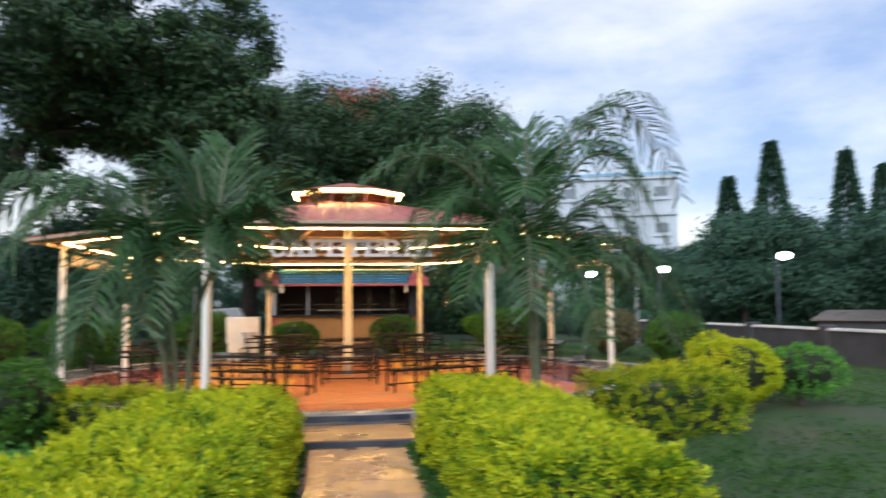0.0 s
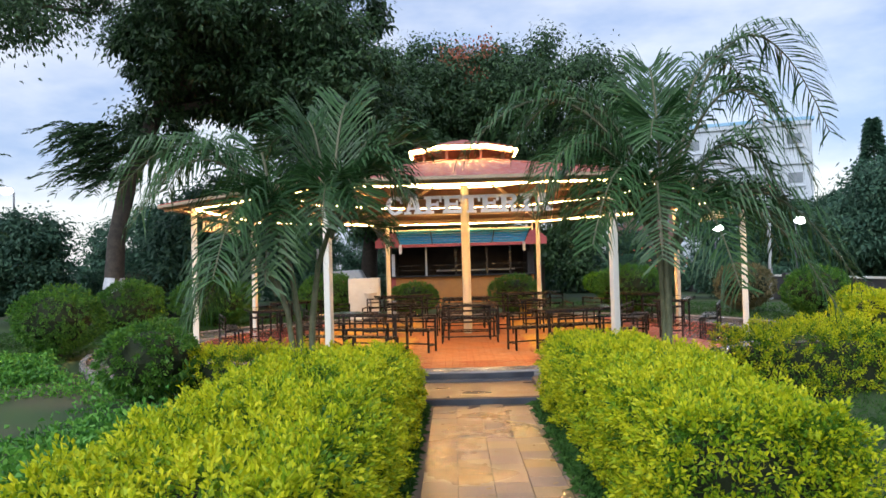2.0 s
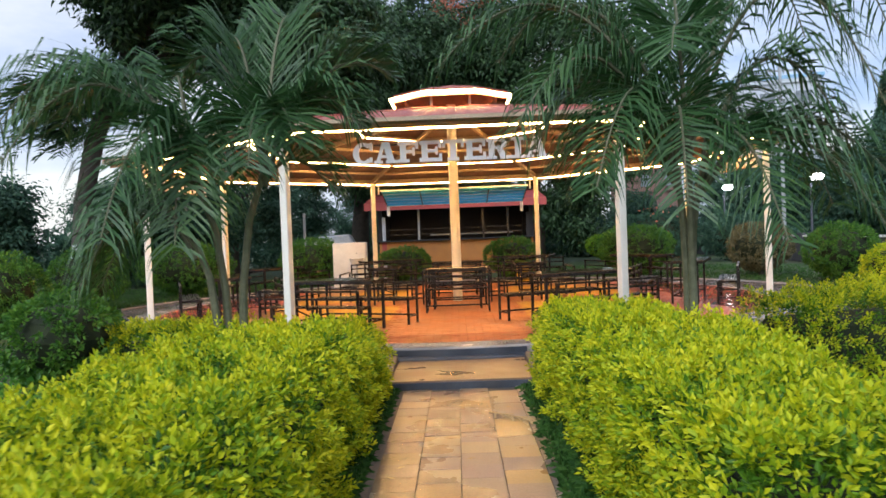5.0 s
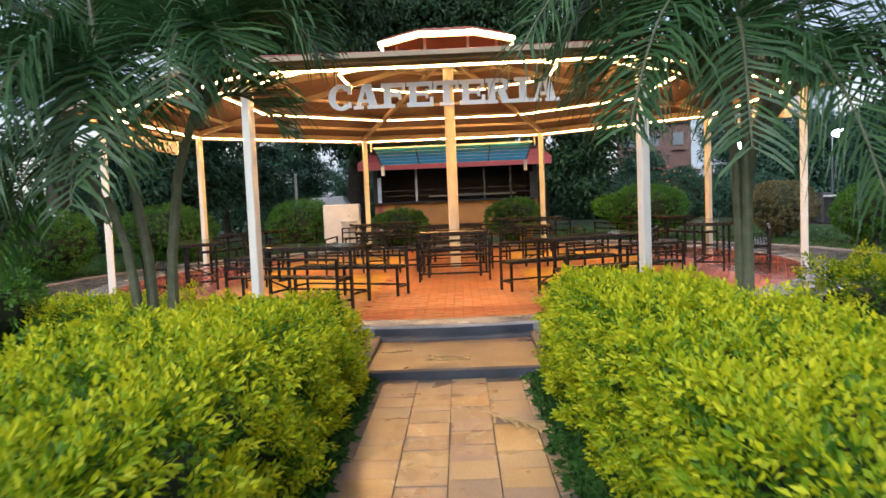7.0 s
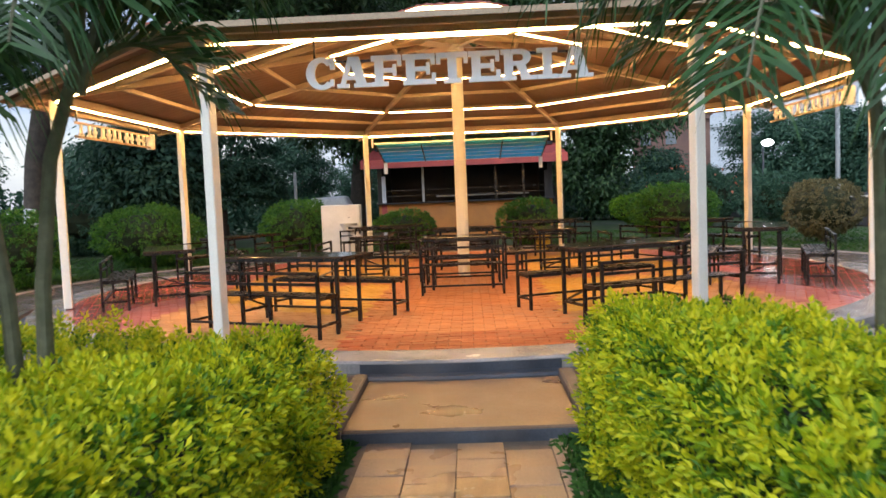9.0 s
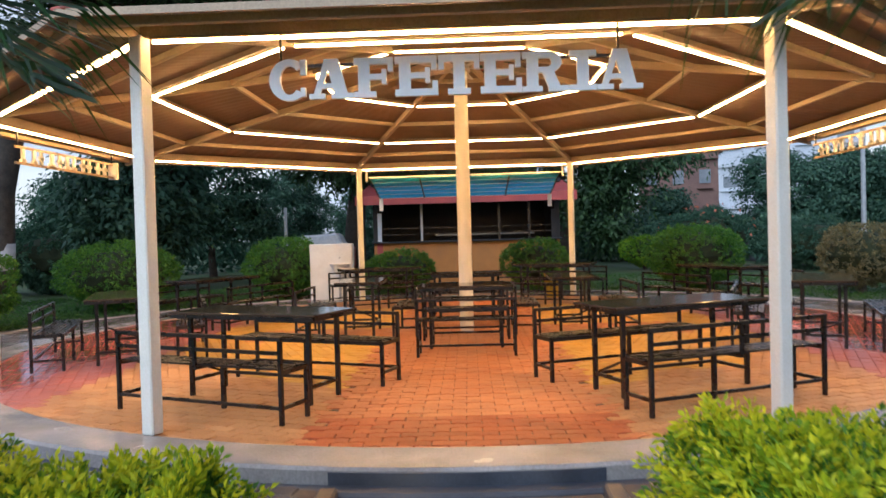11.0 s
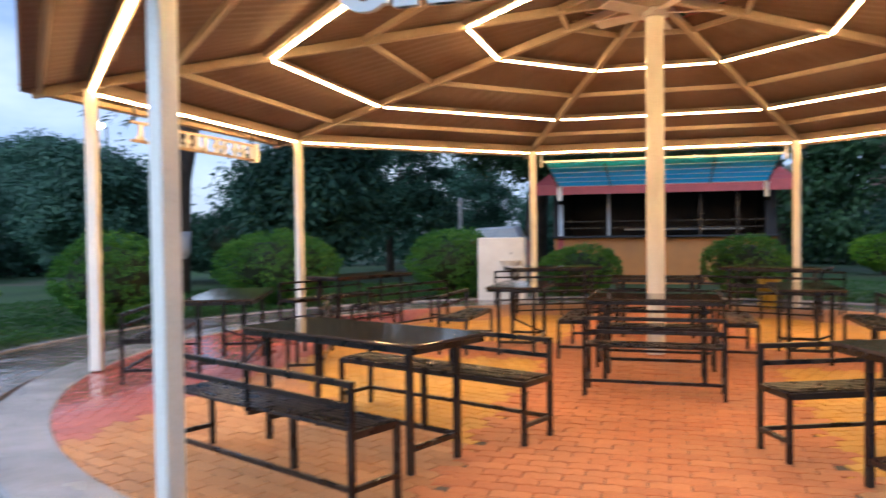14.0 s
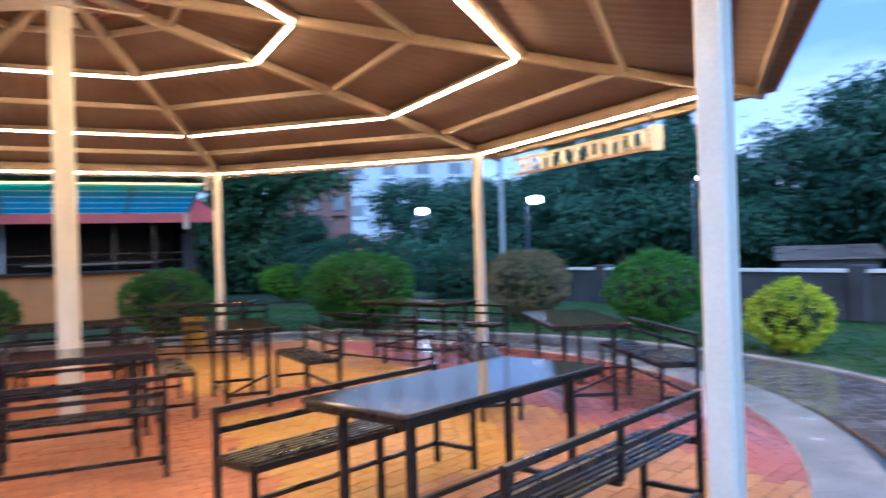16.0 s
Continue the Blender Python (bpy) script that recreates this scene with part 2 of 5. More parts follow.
M_REDBAND = mat("red_oxide_band", (0.34, 0.075, 0.035), (0.44, 0.11, 0.05), 5.0, (0.7, 0.9), bump=0.7, fine=25.0)
M_PALMSTEM = mat("palm_stem", (0.075, 0.085, 0.045), (0.14, 0.14, 0.085), 9.0, (0.6, 0.8), bump=0.5, fine=30.0)
M_BUILD = mat("pale_building", (0.44, 0.48, 0.54), (0.52, 0.56, 0.61), 0.5, (0.6, 0.8), bump=0.05, fine=8.0, dirt=(0.4, 0.42, 0.44), dirt_amount=0.4, dirt_scale=0.3)
M_BUILDBLUE = mat("blue_parapet", (0.22, 0.42, 0.62), (0.30, 0.50, 0.68), 0.5, (0.6, 0.8), bump=0.05, fine=8.0)
M_GLASSDARK = mat("dark_glass", (0.16, 0.19, 0.22), (0.22, 0.25, 0.28), 2.0, (0.08, 0.15), bump=0.0)
M_TARP = mat("pale_tarpaulin", (0.42, 0.47, 0.55), (0.55, 0.60, 0.66), 4.0, (0.5, 0.7), bump=0.3, fine=15.0)
M_TYRE = mat("tyre_rubber", (0.015, 0.015, 0.016), (0.03, 0.03, 0.03), 10.0, (0.7, 0.9), bump=0.2)
M_BRICKFAR = mat("brown_building", (0.17, 0.10, 0.085), (0.24, 0.14, 0.115), 1.0, (0.7, 0.9), bump=0.05, dirt=(0.1, 0.06, 0.05), dirt_amount=0.5)

M_FLOOR = {
    "orange": [(0.48, 0.155, 0.055), (0.56, 0.205, 0.075), (0.52, 0.18, 0.065), (0.60, 0.235, 0.09)],
    "yellow": [(0.58, 0.30, 0.035), (0.66, 0.37, 0.05), (0.62, 0.335, 0.042), (0.70, 0.41, 0.075)],
    "tan": [(0.44, 0.20, 0.075), (0.54, 0.27, 0.11), (0.48, 0.23, 0.09), (0.58, 0.30, 0.13)],
    "ember": [(0.36, 0.075, 0.022), (0.44, 0.105, 0.03), (0.40, 0.09, 0.026), (0.48, 0.125, 0.04)],
    "red": [(0.38, 0.10, 0.085), (0.45, 0.135, 0.11), (0.41, 0.115, 0.095), (0.49, 0.16, 0.135)],
}
M_PAVER = {k: piece_mat(k + "_paver", v, (0.05, 0.58), 0.35, 0.15, rain=(3.6, 5.0)) for k, v in M_FLOOR.items()}
M_PAVER_ALL = {k: piece_mat(k + "_pavers_joined", v, (0.05, 0.58), 0.35, 0.15, True, rain=(3.6, 5.0)) for k, v in M_FLOOR.items()}
GREYS = [(0.13, 0.115, 0.115), (0.20, 0.175, 0.17), (0.16, 0.145, 0.14), (0.24, 0.215, 0.21)]
M_WALK = piece_mat("grey_walk_paver", GREYS, (0.03, 0.17), 0.6, 0.12, False, 0.8)
M_WALK_ALL = piece_mat("grey_walk_pavers_joined", GREYS, (0.03, 0.17), 0.6, 0.12, True, 0.8)
SANDS = [(0.37, 0.23, 0.10), (0.23, 0.165, 0.15), (0.42, 0.27, 0.12), (0.27, 0.185, 0.165), (0.34, 0.22, 0.13), (0.20, 0.15, 0.14), (0.44, 0.30, 0.16)]
M_PATH = piece_mat("sandstone_path_tile", SANDS, (0.10, 0.5), 0.9)

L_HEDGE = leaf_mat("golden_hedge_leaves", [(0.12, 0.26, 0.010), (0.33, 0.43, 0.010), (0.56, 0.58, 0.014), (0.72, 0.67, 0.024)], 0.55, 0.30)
# Older inner leaves, with the shade of the hedge's depth put into their green.
L_HEDGE_OLD_DARK = leaf_mat("older_darkened_hedge_leaves", [(0.025, 0.085, 0.008), (0.06, 0.16, 0.010), (0.13, 0.26, 0.012), (0.24, 0.36, 0.016)], 0.5, 0.25)
L_BUSH = leaf_mat("green_bush_leaves", [(0.016, 0.065, 0.013), (0.045, 0.144, 0.020), (0.090, 0.225, 0.027), (0.162, 0.297, 0.036)], 0.45, 0.3)
L_BROWNBUSH = leaf_mat("browning_bush_leaves", [(0.05, 0.055, 0.03), (0.13, 0.12, 0.06), (0.19, 0.17, 0.08), (0.24, 0.20, 0.11)], 0.6, 0.2)
L_COVER = leaf_mat("ground_cover_leaves", [(0.02, 0.09, 0.02), (0.06, 0.21, 0.03), (0.12, 0.32, 0.045), (0.20, 0.42, 0.06)], 0.5, 0.25)
L_PALM = leaf_mat("palm_leaflets", [(0.020, 0.060, 0.022), (0.035, 0.095, 0.032), (0.055, 0.13, 0.042), (0.09, 0.17, 0.06)], 0.38, 0.25)
L_TREE = leaf_mat("dark_tree_leaves", [(0.012, 0.032, 0.015), (0.027, 0.068, 0.027), (0.048, 0.106, 0.039), (0.081, 0.153, 0.055)], 0.5, 0.25)
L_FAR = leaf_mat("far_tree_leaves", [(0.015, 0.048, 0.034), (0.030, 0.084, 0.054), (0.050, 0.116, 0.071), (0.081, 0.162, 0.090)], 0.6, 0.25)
L_FLOWER = leaf_mat("orange_red_blossom", [(0.34, 0.10, 0.06), (0.45, 0.15, 0.09), (0.52, 0.20, 0.13)], 0.6, 0.3)
L_GRASS = leaf_mat("grass_blades", [(0.015, 0.055, 0.012), (0.03, 0.09, 0.018), (0.05, 0.13, 0.025), (0.085, 0.17, 0.035)], 0.5, 0.2)
# Core fill: near-black stands for the gloom between leaves and makes plants opaque.
M_CORE = mat("near_black_core", (0.012, 0.02, 0.008), (0.025, 0.035, 0.012), 12.0, (0.9, 1.0), bump=0.5)
M_BLUE = leaf_mat("blue_translucent_awning", [(0.10, 0.52, 0.70), (0.13, 0.58, 0.76), (0.16, 0.62, 0.80)], 0.5, 0.62)
G_STRIP = glow_mat("warm_led_strip", (1.0, 0.57, 0.20), 44.0)
G_LAMP = glow_mat("white_street_lamp", (0.92, 0.96, 1.0), 12.0)


# ---- mesh helpers ----
def link_mesh(name, verts, faces, mats, parent=None, label="", smooth=False, index=None):
    me = bpy.data.meshes.new(name)
    me.from_pydata(verts, [], faces)
    for m in (mats if isinstance(mats, (list, tuple)) else [mats]):
        me.materials.append(m)
    if index is not None:
        me.polygons.foreach_set("material_index", index)
    if smooth:
        me.polygons.foreach_set("use_smooth", [True] * len(me.polygons))
    me.update()
    ob = new(name, me)
    ob.parent = parent
    if label:
        ob["label"] = label
    return ob


def part(name, bm, material, parent=None, label="", bevel=0.0, smooth=False):
    """Links a bmesh as one mesh object under a thing or a part."""
    if bevel:
        bmesh.ops.bevel(bm, geom=bm.edges[:], offset=bevel, segments=1, affect="EDGES", clamp_overlap=True)
    bmesh.ops.recalc_face_normals(bm, faces=bm.faces[:])
    me = bpy.data.meshes.new(name)
    bm.to_mesh(me)
    bm.free()
    for m in (material if isinstance(material, (list, tuple)) else [material]):
        me.materials.append(m)
    if smooth:
        me.polygons.foreach_set("use_smooth", [True] * len(me.polygons))
    ob = new(name, me)
    ob.parent = parent
    if label:
        ob["label"] = label
    return ob


def thing(name, m, label, category, group="", kind=""):
    ob = new(name)
    ob.empty_display_size = 0.1
    ob.matrix_world = m
    return tagged(ob, label, category, group, kind)


def box(x, y, z, sx, sy, sz, bm=None, m=None):
    """A box centred at x, y, z."""
    bm = bm or bmesh.new()
    t = Matrix.Translation((x, y, z)) @ Matrix.Diagonal((sx, sy, sz, 1))
    bmesh.ops.create_cube(bm, size=1.0, matrix=(m @ t) if m else t)
    return bm


def bar(p, q, w, h, bm=None):
    """A square bar from p to q."""
    bm = bm or bmesh.new()
    p, q = Vector(p), Vector(q)
    d = q - p
    rot = d.to_track_quat("X", "Z").to_matrix().to_4x4()
    bmesh.ops.create_cube(bm, size=1.0, matrix=Matrix.Translation((p + q) / 2) @ rot @ Matrix.Diagonal((d.length, w, h, 1)))
    return bm


def rod(p, q, r1, r2=None, sides=10, bm=None):
    bm = bm or bmesh.new()
    p, q = Vector(p), Vector(q)
    d = q - p
    rot = d.to_track_quat("Z", "Y").to_matrix().to_4x4()
    bmesh.ops.create_cone(bm, cap_ends=True, segments=sides, radius1=r1, radius2=r1 if r2 is None else r2, depth=d.length,
                          matrix=Matrix.Translation((p + q) / 2) @ rot)
    return bm


def limb(points, radii, sides=8, bm=None):
    """A tapered round limb through the points."""
    bm = bm or bmesh.new()
    rings = []
    pts = [Vector(p) for p in points]
    for i, p in enumerate(pts):
        d = (pts[min(i + 1, len(pts) - 1)] - pts[max(i - 1, 0)]).normalized()
        s = d.cross(Vector((0.31, 0.95, 0.07))).normalized()
        u = d.cross(s)
        rings.append([bm.verts.new(p + float(radii[i]) * (math.cos(a) * s + math.sin(a) * u) * (1 + 0.08 * math.sin(3 * a + i)))
                      for a in [2 * math.pi * k / sides for k in range(sides)]])
    for a, b in zip(rings, rings[1:]):
        for k in range(sides):
            bm.faces.new((a[k], a[(k + 1) % sides], b[(k + 1) % sides], b[k]))
    bm.faces.new(rings[0][::-1])
    bm.faces.new(rings[-1])
    return bm


def unit(v):
    return v / np.maximum(np.linalg.norm(v, axis=1, keepdims=True), 1e-9)


def leaf_arrays(P, D, length, width, rng, droop=0.15, face=None):
    """Folded leaves: one four-cornered leaf at each place P along each way D, its blade turned to face, if given."""
    n = len(P)
    D = unit(D)
    if face is None:
        S = unit(np.cross(D, unit(rng.normal(size=(n, 3)))))
    else:
        face = unit(unit(face) + rng.normal(size=(n, 3)) * 0.33)
        D = unit(D - 0.85 * (D * face).sum(1, keepdims=True) * face)
        S = unit(np.cross(D, face))
    N = np.cross(D, S)
    L = (length * rng.uniform(0.65, 1.25, (n, 1)))
    W = (width * rng.uniform(0.7, 1.2, (n, 1)))
    tip = P + D * L
    tip[:, 2:3] -= droop * L
    mid = P + D * L * 0.45
    V = np.stack([P, mid + S * W / 2 + N * W * 0.22, tip, mid - S * W / 2 + N * W * 0.22], 1).reshape(-1, 3)
    k = np.arange(n)[:, None] * 4
    F = np.concatenate([k + np.array([[0, 1, 2]]), k + np.array([[0, 2, 3]])], 1).reshape(-1, 3)
    return V, F


def leaves(name, P, D, length, width, material, parent, rng, droop=0.15, label="", face=None):
    V, F = leaf_arrays(np.asarray(P), np.asarray(D), length, width, rng, droop, face)
    return link_mesh(name, V.tolist(), F.tolist(), material, parent, label)


def sprigs(P, N, per, spread, rng):
    """Whorls of leaves: at each place a short twig along N with leaves set round it."""
    n = len(P)
    A = unit(N + rng.normal(size=(n, 3)) * 0.38 + np.array((0, 0, 0.28)))
    U = unit(np.cross(A, unit(rng.normal(size=(n, 3)))))
    W = np.cross(A, U)
    k = np.arange(per)
    ang = k * 2.4 + rng.uniform(0, 6.28, (n, 1))
    up = (k / per)[None, :, None]
    ring = np.cos(ang)[..., None] * U[:, None] + np.sin(ang)[..., None] * W[:, None]
    Q = P[:, None] + A[:, None] * (up * spread) + ring * 0.008
    D = ring * (1.05 - 0.75 * up) + A[:, None] * (0.35 + 0.75 * up) + rng.normal(size=(n, per, 3)) * 0.16
    return Q.reshape(-1, 3), D.reshape(-1, 3)


def lumps(P, seed, size):
    """A smooth uneven field, about -1 to 1."""
    r = np.random.default_rng(seed)
    out = np.zeros(len(P))
    for i in range(6):
        k = r.normal(size=3) * (1.0 + 0.5 * i) / size
        out += np.sin(P @ k + r.uniform(0, 6.28)) / (1 + 0.4 * i)
    return out / 2.6

# ---- levels and plan ----
WALK_Z, GARDEN_Z, PATH_Z, TREAD_Z = -0.07, -0.11, -0.21, -0.13
R_POST, R_CURB_IN, R_CURB_OUT, R_WALK_IN, R_WALK_OUT = 5.8, 5.82, 6.27, 6.42, 7.74
CORNERS = [radians(22.5 + 45 * k) for k in range(8)]


def smooth_step(a, b, v):
    t = min(1.0, max(0.0, (v - a) / (b - a)))
    return t * t * (3 - 2 * t)


def ground_height(x, y):
    r = math.hypot(x, y)
    if r < 7.84 or (abs(x) < 0.93 and -30 < y < 0):
        return -0.62
    z = GARDEN_Z - 0.10 * smooth_step(-7.6, -9.6, y) if r < 40 else GARDEN_Z - 0.1
    return z + 0.03 * math.sin(1.3 * x + 0.4 * y) * math.sin(0.9 * y) * (0.0 if abs(x) < 3 else 1.0)


def annulus(name, r0, r1, z0, z1, material, parent=None, segments=128, a0=0.0, a1=2 * math.pi, label=""):
    """A ring-shaped slab with rounded upper edges."""
    full = abs(a1 - a0 - 2 * math.pi) < 1e-6
    prof = [(r0, z0), (r0, z1 - 0.015), (r0 + 0.015, z1), (r1 - 0.02, z1), (r1, z1 - 0.02), (r1, z0)]
    count = segments + (0 if full else 1)
    V = [(r * math.cos(a), r * math.sin(a), z) for a in [a0 + (a1 - a0) * k / segments for k in range(count)] for r, z in prof]
    F = []
    for k in range(segments):
        j = (k + 1) % count
        F += [(6 * k + i, 6 * k + i + 1, 6 * j + i + 1, 6 * j + i) for i in range(5)]
    if not full:
        F += [tuple(range(6)), tuple(range(6 * count - 1, 6 * count - 7, -1))]
    return link_mesh(name, V, F, material, parent, label)


# ground: one sheet out to the horizon
def axis_lines(dense, far):
    out = set(np.round(np.concatenate([np.arange(-dense, dense + 0.1, 0.5), [-0.95, -0.91, 0.91, 0.95]]), 3).tolist())
    for v in far:
        out |= {v, -v}
    return sorted(out)


GX = axis_lines(14, [16, 20, 26, 35, 50, 80, 140, 300, 700])
GY = axis_lines(16, [18, 22, 28, 40, 60, 100, 200, 700])
gv = [(x, y, ground_height(x, y)) for y in GY for x in GX]
gf = [(j * len(GX) + i, j * len(GX) + i + 1, (j + 1) * len(GX) + i + 1, (j + 1) * len(GX) + i) for j in range(len(GY) - 1) for i in range(len(GX) - 1)]
M_LAWN = mat("lawn", (0.018, 0.046, 0.012), (0.042, 0.086, 0.021), 1.2, (0.8, 0.95), bump=0.8, fine=45.0, dirt=(0.085, 0.062, 0.045), dirt_scale=0.45, dirt_amount=0.75)
ground = tagged(link_mesh("ground", gv, gf, M_LAWN, smooth=True), "green lawn with bare damp earth patches", "ground", kind="structure")

# paved platform, its curb, the gutter, the round walk
floor = tagged(annulus("floor", 0.0, R_CURB_IN, -0.5, -0.018, M_JOINT), "round platform floor of coloured interlocking pavers", "floor", kind="structure")
curb = tagged(annulus("platform_curb", R_CURB_IN, R_CURB_OUT, -0.6, 0.0, M_CURB, segments=160), "damp cement curb round the raised platform", "kerb", kind="structure")
gutter = tagged(annulus("gutter", R_CURB_OUT, R_WALK_IN, -0.62, WALK_Z - 0.03, M_BLACKPAINT, segments=128), "narrow dark wet drain gutter", "gutter", kind="structure")
A_GAP = math.asin(0.86 / 7.0)
walk_bed = tagged(annulus("pavement", R_WALK_IN, R_WALK_OUT, -0.6, WALK_Z - 0.012, M_JOINT, segments=150, a0=-math.pi / 2 + A_GAP, a1=1.5 * math.pi - A_GAP),
                  "round walk of wet grey pavers", "pavement", kind="structure")
walk_kerb = tagged(annulus("walk_kerb", R_WALK_OUT, R_WALK_OUT + 0.12, -0.6, WALK_Z + 0.02, M_CURB, segments=150, a0=-math.pi / 2 + A_GAP, a1=1.5 * math.pi - A_GAP),
                   "low cement kerb round the walk", "kerb", kind="structure")

# steps from the path up to the platform
steps = thing("steps", pose(0, 0, 0), "two low cement steps with dark painted risers", "steps", kind="structure")
part("tread", box(0.02, -6.97, TREAD_Z - 0.15, 1.50, 1.36, 0.3), M_TREAD, steps, "wet brown cement tread", bevel=0.012)
part("riser", box(0.02, -7.657, TREAD_Z - 0.06, 1.50, 0.012, 0.085), M_BLACKPAINT, steps, "dark painted riser")
bm = bmesh.new()
for k in range(13):
    a, b = [-math.pi / 2 - 0.13 + 0.26 * j / 13 for j in (k, k + 1)]
    rr = R_CURB_OUT + 0.006
    bar((rr * math.cos(a), rr * math.sin(a), -0.10), (rr * math.cos(b), rr * math.sin(b), -0.10), 0.012, 0.15, bm)
part("upper_riser", bm, M_BLACKPAINT, steps, "dark painted riser below the curb")
for s in (-1, 1):
    part("side_kerb", box(0.02 + s * 0.805, -7.04, -0.30, 0.11, 1.34, 0.47), M_SIDEKERB, steps, "worn cement side kerb", bevel=0.015)

path_bed = tagged(part("path", box(-0.02, -14.6, PATH_Z - 0.112, 1.24, 13.88, 0.2), M_JOINT), "straight garden path of sandstone-coloured tiles", "path", kind="structure")
for s in (-1, 1):
    strip = tagged(part("soil_strip", box(-0.02 + s * 0.79, -14.6, PATH_Z - 0.12, 0.34, 13.88, 0.18), M_SOIL), "strip of dark soil beside the path", "soil", kind="structure")


# ---- pavilion ----
def roof_z(r):
    return 3.90 - 0.173 * r


def on_ring(r, a, z):
    return Vector((r * math.cos(a), r * math.sin(a), z))


pavilion = thing("pavilion", pose(0, 0, 0), "open eight-sided pavilion with cream posts and a red tiled roof", "pavilion")
for k, a in enumerate(CORNERS):
    m = Matrix.Translation(on_ring(R_POST, a, 0) + Vector((-0.04 if k == 6 else 0.0, 0, 0))) @ Matrix.Rotation(a, 4, "Z")
    bm = box(0, 0, 1.40, 0.108, 0.108, 2.80)
    p = part("post", bm, M_CREAM, pavilion, bevel=0.010)
    p.matrix_local = m
    b = CORNERS[(k + 1) % 8]
    part("eave_beam", bar(on_ring(R_POST, a, 2.84), on_ring(R_POST, b, 2.84), 0.07, 0.11), M_CREAM2, pavilion, bevel=0.006)
    part("rafter", bar(on_ring(0.12, a, roof_z(0.12) - 0.055), on_ring(6.35, a, roof_z(6.35) - 0.055), 0.07, 0.09), M_CREAM2, pavilion, bevel=0.006)
    for r in (1.05, 2.06, 3.10, 4.10, 5.02, 6.28):
        part("purlin", bar(on_ring(r, a, roof_z(r) - 0.035), on_ring(r, b, roof_z(r) - 0.035), 0.05, 0.06), M_CREAM2, pavilion, bevel=0.005)
part("centre_post", rod((0, 0, 0), (0, 0, 3.95), 0.095, sides=20), M_CREAM, pavilion, smooth=False)
part("post_collar", rod((0, 0, 3.70), (0, 0, 3.84), 0.17, sides=16), M_CREAM2, pavilion)


def roof_panel(r0, r1, a, b, zf, parent, ribs, rows):
    """One facet of roof sheet with pressed tile ribs, red above and brown below."""
    V, F, idx = [], [], []
    for layer in (0, 1):
        for j in range(rows + 1):
            r = r0 + (r1 - r0) * j / rows
            pa, pb = on_ring(r, a, 0), on_ring(r, b, 0)
            wide = (pb - pa).length
            for i in range(ribs + 1):
                f = i / ribs
                q = pa.lerp(pb, f)
                wave = (0.010 if layer else 0.004) * math.cos(2 * math.pi * (f - 0.5) * wide / 0.19) + 0.005 * (j % 2)
                V.append((q.x, q.y, zf(r) + 0.012 + wave + (0.020 if layer else 0.0)))
    n = ribs + 1
    half = n * (rows + 1)
    for layer in (0, 1):
        for j in range(rows):
            for i in range(ribs):
                q = [layer * half + v for v in (j * n + i, (j + 1) * n + i, (j + 1) * n + i + 1, j * n + i + 1)]
                F.append(q if layer else q[::-1])
                idx.append(1 if layer else 0)
    rim = [j * n for j in range(rows + 1)] + [rows * n + i for i in range(1, n)] + [j * n + ribs for j in range(rows - 1, -1, -1)] + [i for i in range(ribs - 1, 0, -1)]
    for u, v in zip(rim, rim[1:] + rim[:1]):
        F.append((u, v, v + half, u + half))
        idx.append(1)
    return link_mesh("roof_sheet", V, F, [M_ROOFIN, M_ROOFTOP], parent, index=idx)


for k, a in enumerate(CORNERS):
    b = CORNERS[(k + 1) % 8] + (2 * math.pi if k == 7 else 0)
    roof_panel(0.80, 6.46, a, b, roof_z, pavilion, 90, 15)
    part("ridge_cap", bar(on_ring(0.85, a, roof_z(0.85) + 0.045), on_ring(6.46, a, roof_z(6.46) + 0.045), 0.13, 0.03), M_ROOFTOP, pavilion, bevel=0.01)
    part("gutter_edge", bar(on_ring(6.46, a, roof_z(6.46) + 0.015), on_ring(6.46, b, roof_z(6.46) + 0.015), 0.02, 0.05), M_CREAM2, pavilion)
    # raised lantern on the roof
    part("lantern_post", bar(on_ring(0.95, a, roof_z(0.95)), on_ring(0.95, a, 4.06), 0.05, 0.05), M_CREAM2, pavilion)
    roof_panel(0.02, 1.22, a, b, lambda r: 4.30 - 0.20 * r, pavilion, 20, 4)
    part("lantern_fascia", bar(on_ring(1.20, a, 4.01), on_ring(1.20, b, 4.01), 0.03, 0.13), M_CREAM2, pavilion)


def strip_light(p, q, big=1.0):
    """A lit strip under a channel widened to block its upward light, hung below its purlin."""
    p, q = Vector(p), Vector(q)
    s = thing("strip_light", Matrix.Translation((p + q) / 2), "glowing warm white strip light under a light-blocking channel", "light", "strip lights under the roof")
    o = (p + q) / 2
    d = (q - p) / 2
    # Widened well past the diffuser so less light reaches the roof underside.
    part("channel", bar(-d + Vector((0, 0, 0.018)), d + Vector((0, 0, 0.018)), 0.075, 0.014), M_CREAM2, s)
    part("diffuser", bar(-d * 0.995, d * 0.995, 0.022 * big, 0.018 * big), G_STRIP, s, "glowing diffuser")
    return s


for k, a in enumerate(CORNERS):
    b = CORNERS[(k + 1) % 8]
    for r, z in ((2.03, 3.465), (4.045, 3.105), (5.80, 2.758)):
        strip_light(on_ring(r, a, z).lerp(on_ring(r, b, z), 0.02), on_ring(r, a, z).lerp(on_ring(r, b, z), 0.98))
    strip_light(on_ring(1.262, a, 4.02), on_ring(1.262, b, 4.02), 2.4)


